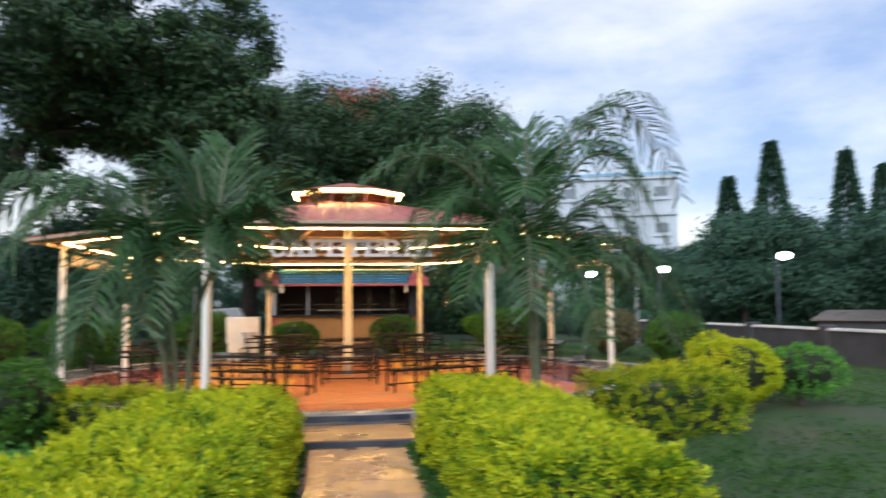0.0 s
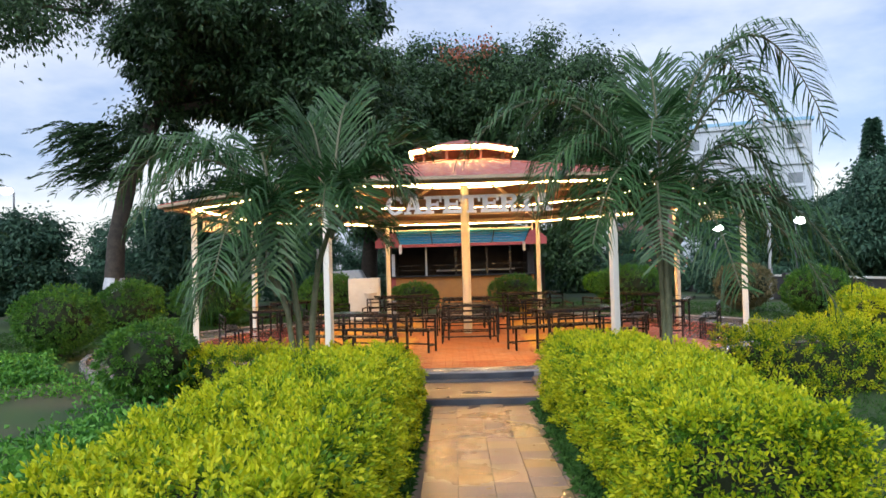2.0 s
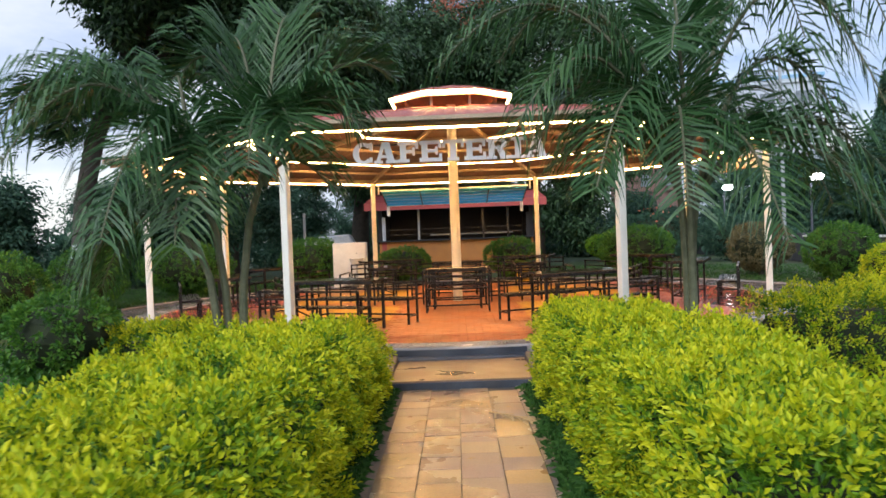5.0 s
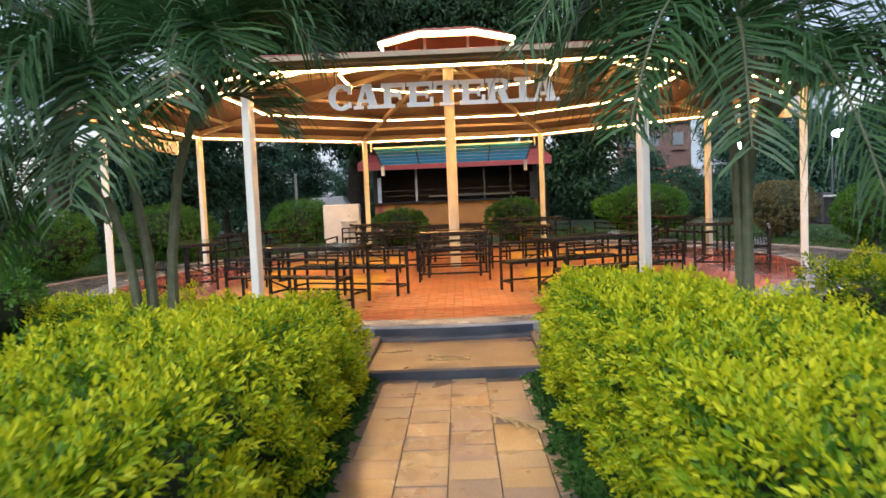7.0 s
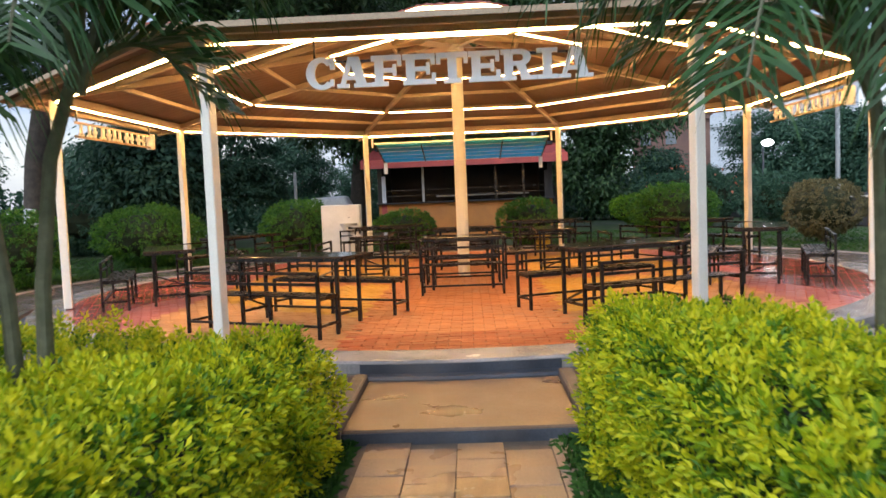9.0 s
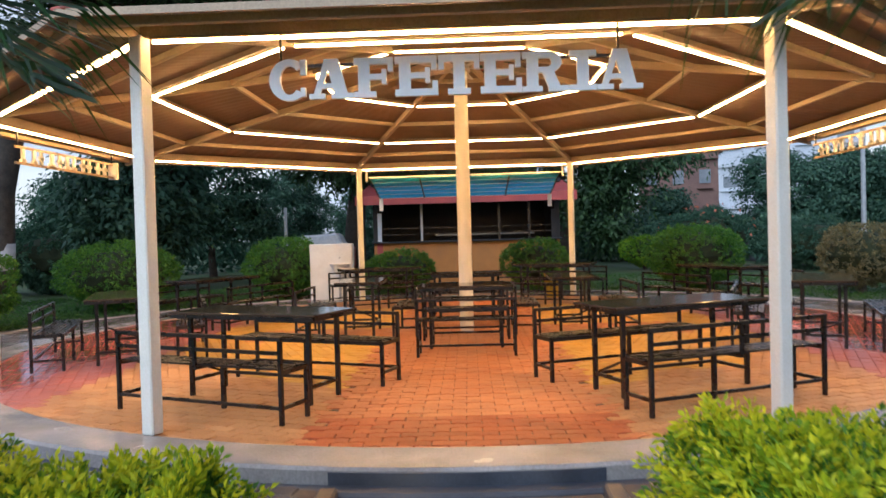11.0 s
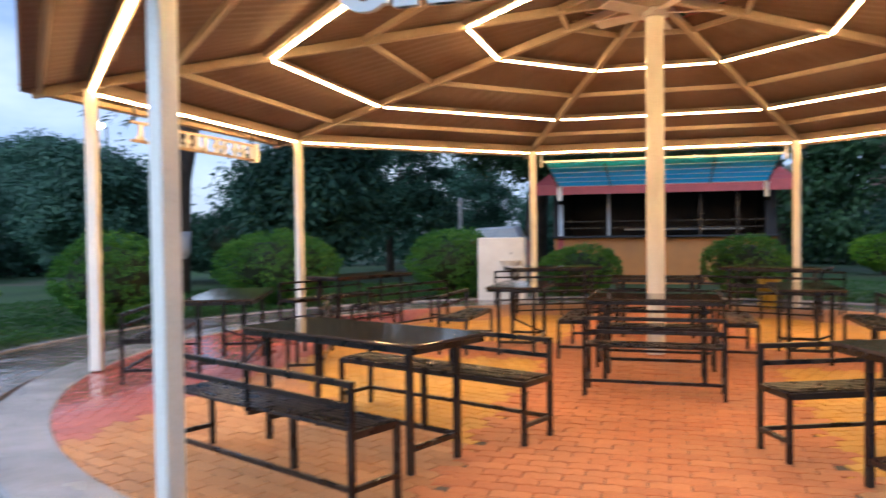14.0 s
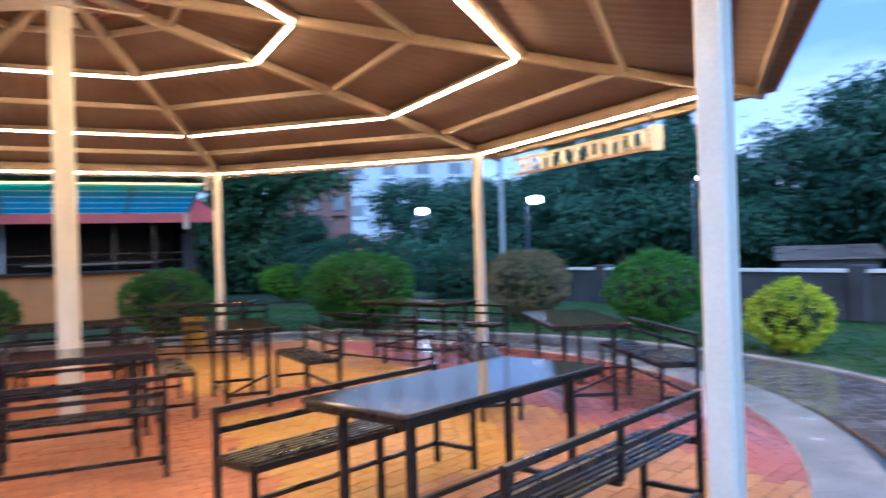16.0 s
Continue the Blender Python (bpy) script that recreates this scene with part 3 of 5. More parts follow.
fan = thing("ceiling_fan", pose(0, 0, 3.66), "pale ceiling fan round the head of the centre post", "fan")
part("hub", rod((0, 0, -0.05), (0, 0, 0.05), 0.14, 0.12, 18), M_FAN, fan)
for k in range(5):
    bm = box(0.42, 0, 0, 0.56, 0.15, 0.012)
    for v in bm.verts:
        v.co.z += 0.25 * v.co.y
        if v.co.x > 0.5:
            v.co.y *= 1.25
    ob = part("blade", bm, M_FAN, fan, bevel=0.004)
    ob.matrix_local = Matrix.Rotation(radians(10 + 72 * k), 4, "Z")

# ---- hanging signs ----
def arc_band(cx, cy, rx, ry, tx, ty, a0, a1, depth, bm, steps=20):
    """A flat curved stroke, thicker at the sides (tx) than at top and bottom (ty)."""
    rings = []
    for k in range(steps + 1):
        a = radians(a0 + (a1 - a0) * k / steps)
        c, s = math.cos(a), math.sin(a)
        o, i = (cx + rx * c, cy + ry * s), (cx + (rx - tx) * c, cy + (ry - ty) * s)
        rings.append([bm.verts.new((x, y, z)) for x, y, z in ((*o, -depth / 2), (*i, -depth / 2), (*i, depth / 2), (*o, depth / 2))])
    for p, q in zip(rings, rings[1:]):
        for k in range(4):
            bm.faces.new((p[k], p[(k + 1) % 4], q[(k + 1) % 4], q[k]))
    bm.faces.new(rings[0][::-1])
    bm.faces.new(rings[-1])


LH, LS, LB = 0.272, 0.080, 0.047    # letter height, stem and slab thickness


def slab_letter(ch, w):
    """One heavy slab-serif letter in the x, y plane, its foot on y = 0, w wide round x = 0; strokes differ a hair in depth."""
    bm = bmesh.new()
    deep = itertools.count()

    def stroke(x0, x1, y0, y1, lean=0.0):
        b = box((x0 + x1) / 2, (y0 + y1) / 2, 0, x1 - x0, y1 - y0, 0.036 + 0.0012 * next(deep), bmesh.new())
        for v in b.verts:
            v.co.x += lean * (v.co.y - y0) / (y1 - y0)
        me = bpy.data.meshes.new("stroke")
        b.to_mesh(me)
        b.free()
        bm.from_mesh(me)
        bpy.data.meshes.remove(me)

    h = w / 2
    if ch == "C":
        arc_band(0.01, LH / 2, h, LH / 2 + 0.008, 0.078, 0.044, 42, 318, 0.036, bm, 26)
        stroke(h - 0.055, h - 0.012, LH * 0.62, LH + 0.002)
        stroke(h - 0.055, h - 0.020, 0.02, LH * 0.30)
    elif ch == "A":
        stroke(-h + 0.02, -h + 0.065, 0.0, LH, h - 0.065)
        stroke(h - 0.125, h - 0.035, 0.0, LH, -h + 0.085)
        stroke(-0.05, 0.045, LH - 0.034, LH + 0.001)
        stroke(-h * 0.5, h * 0.5, 0.07, 0.105)
        stroke(-h, -h + 0.11, 0.0, 0.036)
        stroke(h - 0.155, h, 0.0, 0.036)
    elif ch in "FE":
        stroke(-h + 0.028, -h + 0.028 + LS, 0.0, LH)
        stroke(-h, h - 0.01, LH - LB, LH)
        stroke(h - 0.045, h - 0.008, LH - 0.098, LH - 0.002)
        stroke(-h + 0.05, h - 0.06, LH * 0.44, LH * 0.44 + 0.04)
        stroke(h - 0.088, h - 0.055, LH * 0.44 - 0.032, LH * 0.44 + 0.072)
        if ch == "E":
            stroke(-h, h, 0.0, LB)
            stroke(h - 0.040, h - 0.001, 0.002, 0.100)
        else:
            stroke(-h, -h + 0.15, 0.0, 0.040)
    elif ch == "T":
        stroke(-LS / 2, LS / 2, 0.0, LH)
        stroke(-h, h, LH - LB, LH)
        for q in (-1, 1):
            stroke(q * (h - 0.019) - 0.019, q * (h - 0.019) + 0.019, LH - 0.100, LH - 0.001)
        stroke(-0.078, 0.078, 0.0, 0.040)
    elif ch == "R":
        stroke(-h + 0.028, -h + 0.028 + LS, 0.0, LH)
        arc_band(0.015, LH * 0.735, h * 0.60, LH * 0.265, 0.070, 0.042, -90, 90, 0.036, bm, 14)
        stroke(-h, 0.018, LH - LB * 0.92, LH)
        stroke(-h + 0.05, 0.018, LH * 0.47, LH * 0.47 + 0.040)
        stroke(0.030, 0.112, 0.0, LH * 0.5, -0.055)
        stroke(-h, -h + 0.135, 0.0, 0.038)
        stroke(0.018, h, 0.0, 0.038)
    else:
        stroke(-LS / 2, LS / 2, 0.0, LH)
        stroke(-h, h, 0.0, 0.040)
        stroke(-h, h, LH - 0.040, LH)
    return bm


SIGN_Y = -5.40
sign = thing("hanging_sign", pose(-0.02, SIGN_Y, 2.312), "white slab letters reading CAFETERIA hung below the eave", "sign")
xs = -1.285
for ch, wide in zip("CAFETERIA", (0.282, 0.309, 0.278, 0.296, 0.282, 0.285, 0.316, 0.182, 0.309)):
    ob = part("letter", slab_letter(ch, wide), M_LETTER, sign)
    ob.matrix_local = Matrix.Translation((xs + wide / 2, 0, 0)) @ Matrix.Rotation(math.pi / 2, 4, "X")
    xs += wide + 0.004
part("sign_bar", bar((-1.25, 0.035, 0.24), (1.17, 0.035, 0.24), 0.02, 0.02), M_STEEL, sign)
for x in (-1.2, 1.13):
    part("hanger_wire", rod((x, 0.035, 0.24), (x, 0.035, 0.48), 0.010, sides=6), M_STEEL, sign)

for s, y0, y1 in ((-1, -1.52, 1.05), (1, -1.42, 1.35)):
    g = thing("hanging_sign", pose(s * 5.45, 0, 2.38), "warm lit hanging sign frame with raised unreadable letters", "sign")
    part("sign_frame", bar((0, y0, 0.20), (0, y1, 0.20), 0.03, 0.03), M_CREAM2, g)
    part("sign_frame", bar((0, y0, 0.0), (0, y1, 0.0), 0.03, 0.03), M_CREAM2, g)
    rs = random.Random(5 + s)
    y = y0 + 0.1
    while y < y1 - 0.15:
        w = rs.uniform(0.10, 0.17)
        bm = box(0, y + w / 2, 0.10, 0.03, w * 0.42, 0.17)
        box(0, y + w / 2, rs.choice((0.03, 0.10, 0.17)), 0.03, w, 0.045, bm)
        part("letter_bar", bm, M_CREAM, g, "cream letter shape")
        y += w + rs.choice((0.045, 0.045, 0.12))
    for y in (y0 + 0.05, y1 - 0.05):
        part("hanger", bar((0, y, 0.20), (0, y, 0.40), 0.02, 0.02), M_STEEL, g)
    part("end_cap", box(0, y0 if s > 0 else y1, 0.10, 0.14, 0.05, 0.26), M_CREAM, g)


# ---- benches and tables ----
def make_bench(length, label, group):
    b = thing("bench", pose(0, 0, 0), label, "bench", group)
    h, d, sw = length / 2, 0.31, 0.032
    for x in (-h, h):
        part("leg", box(x, d, 0.195, sw, sw, 0.39), M_STEEL, b, bevel=0.003)
        part("back_leg", box(x, 0, 0.315, sw, sw, 0.63), M_STEEL, b, bevel=0.003)
        part("side_stretcher", box(x, d / 2, 0.125, 0.025, d, 0.025), M_STEEL, b)
        part("seat_side_rail", box(x, d / 2, 0.385, 0.03, d, 0.035), M_STEEL, b)
    for x in ((0.0,) if length > 1.3 else ()):
        part("back_support", box(x, 0, 0.505, 0.025, 0.025, 0.23), M_STEEL, b)
        part("middle_leg", box(x, d, 0.19, sw, sw, 0.38), M_STEEL, b)
        part("seat_cross_rail", box(x, d / 2, 0.378, 0.03, d, 0.025), M_STEEL, b)
    part("top_rail", box(0, 0, 0.63, length + sw, 0.035, 0.03), M_STEEL, b, bevel=0.003)
    part("back_rail", box(0, 0, 0.525, length, 0.022, 0.028), M_STEEL, b)
    part("front_rail", box(0, d, 0.385, length, 0.028, 0.035), M_STEEL, b)
    part("long_stretcher", box(0, 0.0, 0.125, length, 0.024, 0.024), M_STEEL, b)
    for i in range(7):
        part("slat", box(0, 0.035 + 0.041 * i, 0.402, length - 0.01, 0.027, 0.018), M_STEEL, b, bevel=0.003)
    return b


def make_table(length, width, label, group):
    t = thing("dining_table", pose(0, 0, 0), label, "table", group)
    lx, ly = length / 2 - 0.14, width / 2 - 0.12
    part("tabletop", box(0, 0, 0.735, length, width, 0.022), M_GRANITE, t, "polished dark granite top", bevel=0.006)
    for s in (-1, 1):
        part("apron", box(0, s * (width / 2 - 0.02), 0.708, length - 0.03, 0.025, 0.03), M_STEEL, t)
        part("end_apron", box(s * (length / 2 - 0.02), 0, 0.708, 0.025, width - 0.06, 0.03), M_STEEL, t)
        part("end_stretcher", box(s * lx, 0, 0.14, 0.028, 2 * ly, 0.028), M_STEEL, t)
        for q in (-1, 1):
            part("leg", box(s * lx, q * ly, 0.35, 0.038, 0.038, 0.70), M_STEEL, t, bevel=0.004)
    part("long_stretcher", box(0, -ly, 0.14, 2 * lx, 0.026, 0.026), M_STEEL, t)
    part("diagonal_brace", bar((lx, -ly, 0.14), (lx, ly, 0.30), 0.02, 0.02), M_STEEL, t)
    return t


def seat_pose(r, a, facing_out, turn=0.0, side=0.0):
    """On the ray at angle a, radius r, long side across the ray; +y points outward or to the centre."""
    rot = a - math.pi / 2 + (0 if facing_out else math.pi)
    return Matrix.Translation((r * math.cos(a) - side * math.sin(a), r * math.sin(a) + side * math.cos(a), 0)) @ Matrix.Rotation(rot + turn, 4, "Z")


BL = "dark brown steel bench with slatted seat and low rail back"
bench_long = make_bench(1.64, "long " + BL, "benches in the pavilion")
bench_short = make_bench(1.08, "short " + BL, "benches in the pavilion")
table_long = make_table(1.52, 0.66, "long dining table with polished dark granite top and steel legs", "tables in the pavilion")
table_short = make_table(1.12, 0.62, "short dining table with polished dark granite top and steel legs", "tables in the pavilion")
rs = random.Random(11)
used = {"bl": bench_long, "bs": bench_short, "tl": table_long, "ts": table_short}
first = dict.fromkeys(used, True)


def set_down(key, m):
    if first[key]:
        first[key] = False
        used[key].matrix_world = m
    else:
        copy_thing(used[key], m)


SHIFT = {4: -0.04, 5: -0.06, 6: 0.06, 7: 0.05}
for k, a in enumerate(CORNERS):
    off = SHIFT.get(k, 0.0)
    set_down("tl", seat_pose(4.47, a, True, radians(rs.uniform(-1, 1)), off * 0.8))
    set_down("bl", seat_pose(5.30, a, False, radians(rs.uniform(-1.5, 1.5)), off + rs.uniform(-0.015, 0.015)))
    set_down("bl", seat_pose(3.52, a, True, radians(rs.uniform(-1.5, 1.5)), off + rs.uniform(-0.015, 0.015)))
for a in [radians(-90 + 90 * k) for k in range(4)]:
    set_down("ts", seat_pose(1.46, a, True, radians(rs.uniform(-1.5, 1.5))))
    set_down("bs", seat_pose(2.27, a, False, radians(rs.uniform(-2, 2))))
    set_down("bs", seat_pose(0.66, a, True, radians(rs.uniform(-2, 2))))

# yellow ribbed bin on the platform edge
bin_ = thing("waste_bin", pose(1.78, 5.25, 0), "yellow ribbed plastic bin by the rear post", "bin")
for i in range(4):
    part("ring", rod((0, 0, 0.13 * i), (0, 0, 0.13 * i + 0.10), 0.17, 0.185, 18), M_YELLOW, bin_)
    part("groove", rod((0, 0, 0.13 * i + 0.10), (0, 0, 0.13 * i + 0.13), 0.16, 0.16, 18), M_STEEL, bin_, "dark groove")

# ---- blue awning behind the rear posts ----
awning = thing("awning", pose(0, 5.42, 0), "blue banded sheet awning with pale lines on a cream bar", "awning")
part("head_bar", bar((-2.02, 0, 2.60), (2.02, 0, 2.60), 0.035, 0.035), M_CREAM, awning)
for i in range(5):
    y0, y1 = 0.08 + 0.36 * i, 0.08 + 0.36 * (i + 1)
    z0, z1 = 2.585 - 0.066 * i, 2.585 - 0.066 * (i + 1)
    for x0, x1 in ((-2.0, -0.02), (0.02, 2.0)):
        bm = bmesh.new()
        q = [bm.verts.new(v) for v in ((x0, y0, z0 - 0.02), (x1, y0, z0 - 0.02), (x1, y1 - 0.05, z1), (x0, y1 - 0.05, z1))]
        f = bm.faces.new(q)
        g = bmesh.ops.extrude_face_region(bm, geom=[f])
        bmesh.ops.translate(bm, verts=[v for v in g["geom"] if isinstance(v, bmesh.types.BMVert)], vec=(0, 0, 0.012))
        part("blue_band", bm, M_BLUE, awning)
    part("pale_edge", bar((-2.0, y1 - 0.03, z1 - 0.006), (2.0, y1 - 0.03, z1 - 0.006), 0.035, 0.014), M_BLUE_LINE, awning, "pale edging line")
for x in (-2.0, -0.95, 0.95, 2.0):
    part("slope_arm", bar((x, 0.0, 2.60), (x, 1.9, 2.23), 0.03, 0.03), M_STEEL, awning)
for x in (-1.98, 1.98):
    part("drop_end", box(x, 1.85, 2.10, 0.09, 0.03, 0.30), M_WHITE, awning, "white hanging end strip")
for x in (-2.06, 2.06):
    part("bracket", bar((x, -0.06, 2.50), (x, -0.06, 2.72), 0.04, 0.04), M_CREAM, awning)

# washbasin block
basin = thing("washbasin", pose(-3.12, 6.80, GARDEN_Z), "white plastered washbasin block with a small basin", "washbasin")
part("block", box(0, 0.1, 0.66, 0.98, 0.35, 1.32), M_WHITE, basin, bevel=0.02)
bm = rod((0.22, -0.22, 0.66), (0.22, -0.22, 0.86), 0.12, 0.22, 18)
part("basin", bm, M_WHITE, basin, "small white basin", smooth=False)
part("tap", bar((0.22, -0.08, 1.0), (0.22, -0.22, 1.0), 0.025, 0.025), M_GREY, basin, "metal tap")
part("waste_pipe", rod((0.22, -0.2, 0.0), (0.22, -0.2, 0.66), 0.03, sides=8), M_GREY, basin)

# ---- kiosk behind ----
kiosk = thing("kiosk", pose(0, 12.4, GARDEN_Z), "food kiosk with orange counter wall, dark opening and red awning", "kiosk")
part("counter_wall", box(0, 0, 0.62, 5.6, 0.2, 1.24), M_ORANGE, kiosk, bevel=0.01)
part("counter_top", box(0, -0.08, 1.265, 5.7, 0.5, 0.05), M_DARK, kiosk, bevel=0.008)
# Inside surfaces are near-black: the kiosk's inner shade put into colour.
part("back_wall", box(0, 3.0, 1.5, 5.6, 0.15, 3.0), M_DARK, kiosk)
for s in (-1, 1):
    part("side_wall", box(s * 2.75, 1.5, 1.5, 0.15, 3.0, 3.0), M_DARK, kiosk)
    # Right-hand post is added, and blackened to sink into the shade behind.
    part("corner_post", box(s * 2.62, -0.05, 1.7, 0.12, 0.12, 0.9), M_TARP if s < 0 else M_DARK, kiosk, "pale blue-grey painted post" if s < 0 else "added post coloured like the shade behind")
    part("corner_post_base", box(s * 2.62, -0.05, 0.95, 0.17, 0.17, 0.6), M_RED if s < 0 else M_DARK, kiosk, "red painted post foot" if s < 0 else "added post foot coloured like the shade behind")
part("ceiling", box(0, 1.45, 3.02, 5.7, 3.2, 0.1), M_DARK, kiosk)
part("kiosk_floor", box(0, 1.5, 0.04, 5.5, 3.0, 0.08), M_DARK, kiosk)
bm = bmesh.new()
q = [bm.verts.new(v) for v in ((-2.95, 0.2, 3.02), (2.95, 0.2, 3.02), (3.2, -1.1, 2.62), (-3.2, -1.1, 2.62))]
f = bm.faces.new(q)
g = bmesh.ops.extrude_face_region(bm, geom=[f])
bmesh.ops.translate(bm, verts=[v for v in g["geom"] if isinstance(v, bmesh.types.BMVert)], vec=(0, 0, -0.03))
part("red_canopy", bm, M_RED, kiosk, "red sloping canopy")
part("valance", box(0, -1.11, 2.50, 6.4, 0.02, 0.26), M_RED, kiosk, "red hanging valance")
for x in (-1.35, -0.2, 1.0, 1.9):
    part("mullion", box(x, 0, 1.95, 0.07, 0.07, 1.35), M_GREY if x == -1.35 else M_STEEL, kiosk)
for z in (1.5, 1.68):
    part("grille_bar", bar((-2.6, 0.02, z), (2.6, 0.02, z), 0.02, 0.02), M_STEEL, kiosk)
part("inner_shelf", box(0.6, 1.9, 1.45, 3.2, 0.4, 0.05), M_GREY, kiosk)

cart = thing("covered_cart", pose(-4.6, 13.4, GARDEN_Z), "red cart under a pale tarpaulin beside the kiosk", "cart")
part("cart_body", box(0, 0, 0.82, 2.0, 1.0, 0.70), M_RED, cart, bevel=0.05)
bm = box(0, 0, 1.36, 1.6, 0.9, 0.42)
for v in bm.verts:
    if v.co.z > 1.4:
        v.co.x *= 0.72
        v.co.z += 0.1 * math.sin(5 * v.co.x)
part("tarpaulin", bm, M_TARP, cart, "pale tarpaulin cover", bevel=0.06)
for x in (-0.7, 0.7):
    for y in (-0.45, 0.45):
        part("wheel", rod((x, y - 0.04, 0.26), (x, y + 0.04, 0.26), 0.26, sides=18), M_TYRE, cart)
pole = thing("post", pose(-5.7, 13.2, GARDEN_Z), "slim grey metal post near the kiosk", "post")
part("shaft", rod((0, 0, 0), (0, 0, 2.45), 0.06, 0.05, 10), M_GREY, pole)


# ---- plants ----
def hedge(m, sx, sy, h, material, label, seed, density=520, leaf=0.043, material_in=None, drop=0.0):
    """A clipped box hedge: uneven leafy skin over a near-black filler core; origin on the ground at its middle."""
    rng = np.random.default_rng(seed)
    ob = thing("hedge", m, label, "hedge")
    faces = [(sx * sy, "t"), (sx * h, "n"), (sx * h, "s"), (sy * h, "e"), (sy * h, "w")]
    Ps, Ns = [], []
    for area, f in faces:
        n = int(area * density)
        u, v = rng.uniform(-0.5, 0.5, (2, n))
        if f == "t":
            Ps.append(np.stack([u * sx, v * sy, np.full(n, h)], 1)), Ns.append(np.tile((0, 0, 1.0), (n, 1)))
        elif f in "ns":
            s = 0.5 if f == "n" else -0.5
            Ps.append(np.stack([u * sx, np.full(n, s * sy), (v + 0.5) * h], 1)), Ns.append(np.tile((0, 2 * s, 0.0), (n, 1)))
        else:
            s = 0.5 if f == "e" else -0.5
            Ps.append(np.stack([np.full(n, s * sx), u * sy, (v + 0.5) * h], 1)), Ns.append(np.tile((2 * s, 0, 0.0), (n, 1)))
    P, N = np.concatenate(Ps), np.concatenate(Ns)
    # round the shoulders and the foot
    up = np.clip((P[:, 2] - h + 0.28) / 0.28, 0, 1) ** 2
    for ax, half in ((0, sx / 2), (1, sy / 2)):
        P[:, ax] = np.sign(P[:, ax]) * np.minimum(np.abs(P[:, ax]), half - 0.12 * up)
    edge = np.minimum(sx / 2 - np.abs(P[:, 0]), sy / 2 - np.abs(P[:, 1]))
    P[:, 2] -= np.where(N[:, 2] > 0.5, 0.10 * np.clip(1 - edge / 0.25, 0, 1) ** 2, 0)
    P += N * (0.10 * lumps(P, seed + 1, 0.17) + 0.055 * lumps(P, seed + 2, 0.7))[:, None]
    P[:, 2] -= drop * np.clip((P[:, 1] - sy / 2 + 2.2) / 1.4, 0, 1) * P[:, 2] / h
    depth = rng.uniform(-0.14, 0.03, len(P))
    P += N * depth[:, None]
    # Deeper sprigs take the darker green, standing in for shade below the surface.
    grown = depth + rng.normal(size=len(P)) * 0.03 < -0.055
    for name, which, per, m_leaf, text in (("inner_foliage", grown, 9, material_in or material, "older green leaves, darkened for the shade within"), ("foliage", ~grown, 12, material, "young golden-green leaves")):
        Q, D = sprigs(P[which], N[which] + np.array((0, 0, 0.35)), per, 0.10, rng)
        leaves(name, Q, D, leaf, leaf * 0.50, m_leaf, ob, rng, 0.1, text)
    # a few long shoots above the clipped top
    k = int(sx * sy * 26)
    base = np.stack([rng.uniform(-0.46, 0.46, k) * sx, rng.uniform(-0.46, 0.46, k) * sy, np.full(k, h - 0.02)], 1)
    SP, SD = [], []
    for b in base:
        way = np.array((rng.normal() * 0.35, rng.normal() * 0.35, 1.0))
        ln = rng.uniform(0.03, 0.11)
        for j in range(9):
            SP.append(b + way * ln * j / 8), SD.append(way * 0.6 + rng.normal(size=3) * 0.8)
    SP = np.array(SP)
    SP[:, 2] -= drop * np.clip((SP[:, 1] - sy / 2 + 2.2) / 1.4, 0, 1)
    tagged(leaves("shoot_fringe", SP, SD, leaf * 0.9, leaf * 0.42, material, ob, rng), kind="stuff")
    # Solid filler box; its colour puts shade behind the leaf gaps.
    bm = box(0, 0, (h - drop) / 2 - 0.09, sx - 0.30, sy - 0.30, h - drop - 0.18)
    part("core", bm, M_CORE, ob, "near-black filler standing for the shade inside", bevel=0.06)
    return ob


def bush(m, rx, ry, rz, material, label, seed, density=170, leaf=0.062, lump=0.10):
    """A clipped rounded bush standing on a short stem."""
    rng = np.random.default_rng(seed)
    ob = thing("bush", m, label, "bush")
    n = int(4 * math.pi * ((rx * ry * rz) ** (2 / 3)) * density)
    N = unit(rng.normal(size=(n, 3)))
    S = np.sign(N) * np.abs(N) ** 0.8
    zc = rz + 0.12
    P = S / np.linalg.norm(S, axis=1, keepdims=True) * np.array((rx, ry, rz))
    P *= (1 + lump * lumps(P, seed + 3, 0.28) + 0.7 * lump * lumps(P, seed + 4, 0.9) + rng.uniform(-0.10, 0.03, n))[:, None]
    P[:, 2] = np.maximum(P[:, 2] + zc, 0.06)
    P[:, :2] *= (0.50 + 0.50 * np.clip(P[:, 2] / (0.75 * zc), 0, 1) ** 0.8)[:, None]
    Q, D = sprigs(P, N, 9, 0.075, rng)
    leaves("foliage", Q, D, leaf, leaf * 0.5, material, ob, rng)
    # Filler ball, coloured as the shade seen between the leaves.
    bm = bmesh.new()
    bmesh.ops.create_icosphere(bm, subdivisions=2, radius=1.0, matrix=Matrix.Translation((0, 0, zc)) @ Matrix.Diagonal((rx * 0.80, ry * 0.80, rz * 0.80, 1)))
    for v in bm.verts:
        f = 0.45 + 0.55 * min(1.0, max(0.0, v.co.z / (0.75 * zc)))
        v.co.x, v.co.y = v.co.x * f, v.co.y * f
    part("core", bm, M_CORE, ob, "near-black filler standing for the shade inside")
    part("stem", limb([(0, 0, -0.1), (0.02, 0, 0.2), (0, 0.02, 0.5)], [0.09, 0.07, 0.05], 7), M_BARK, ob)
    return ob


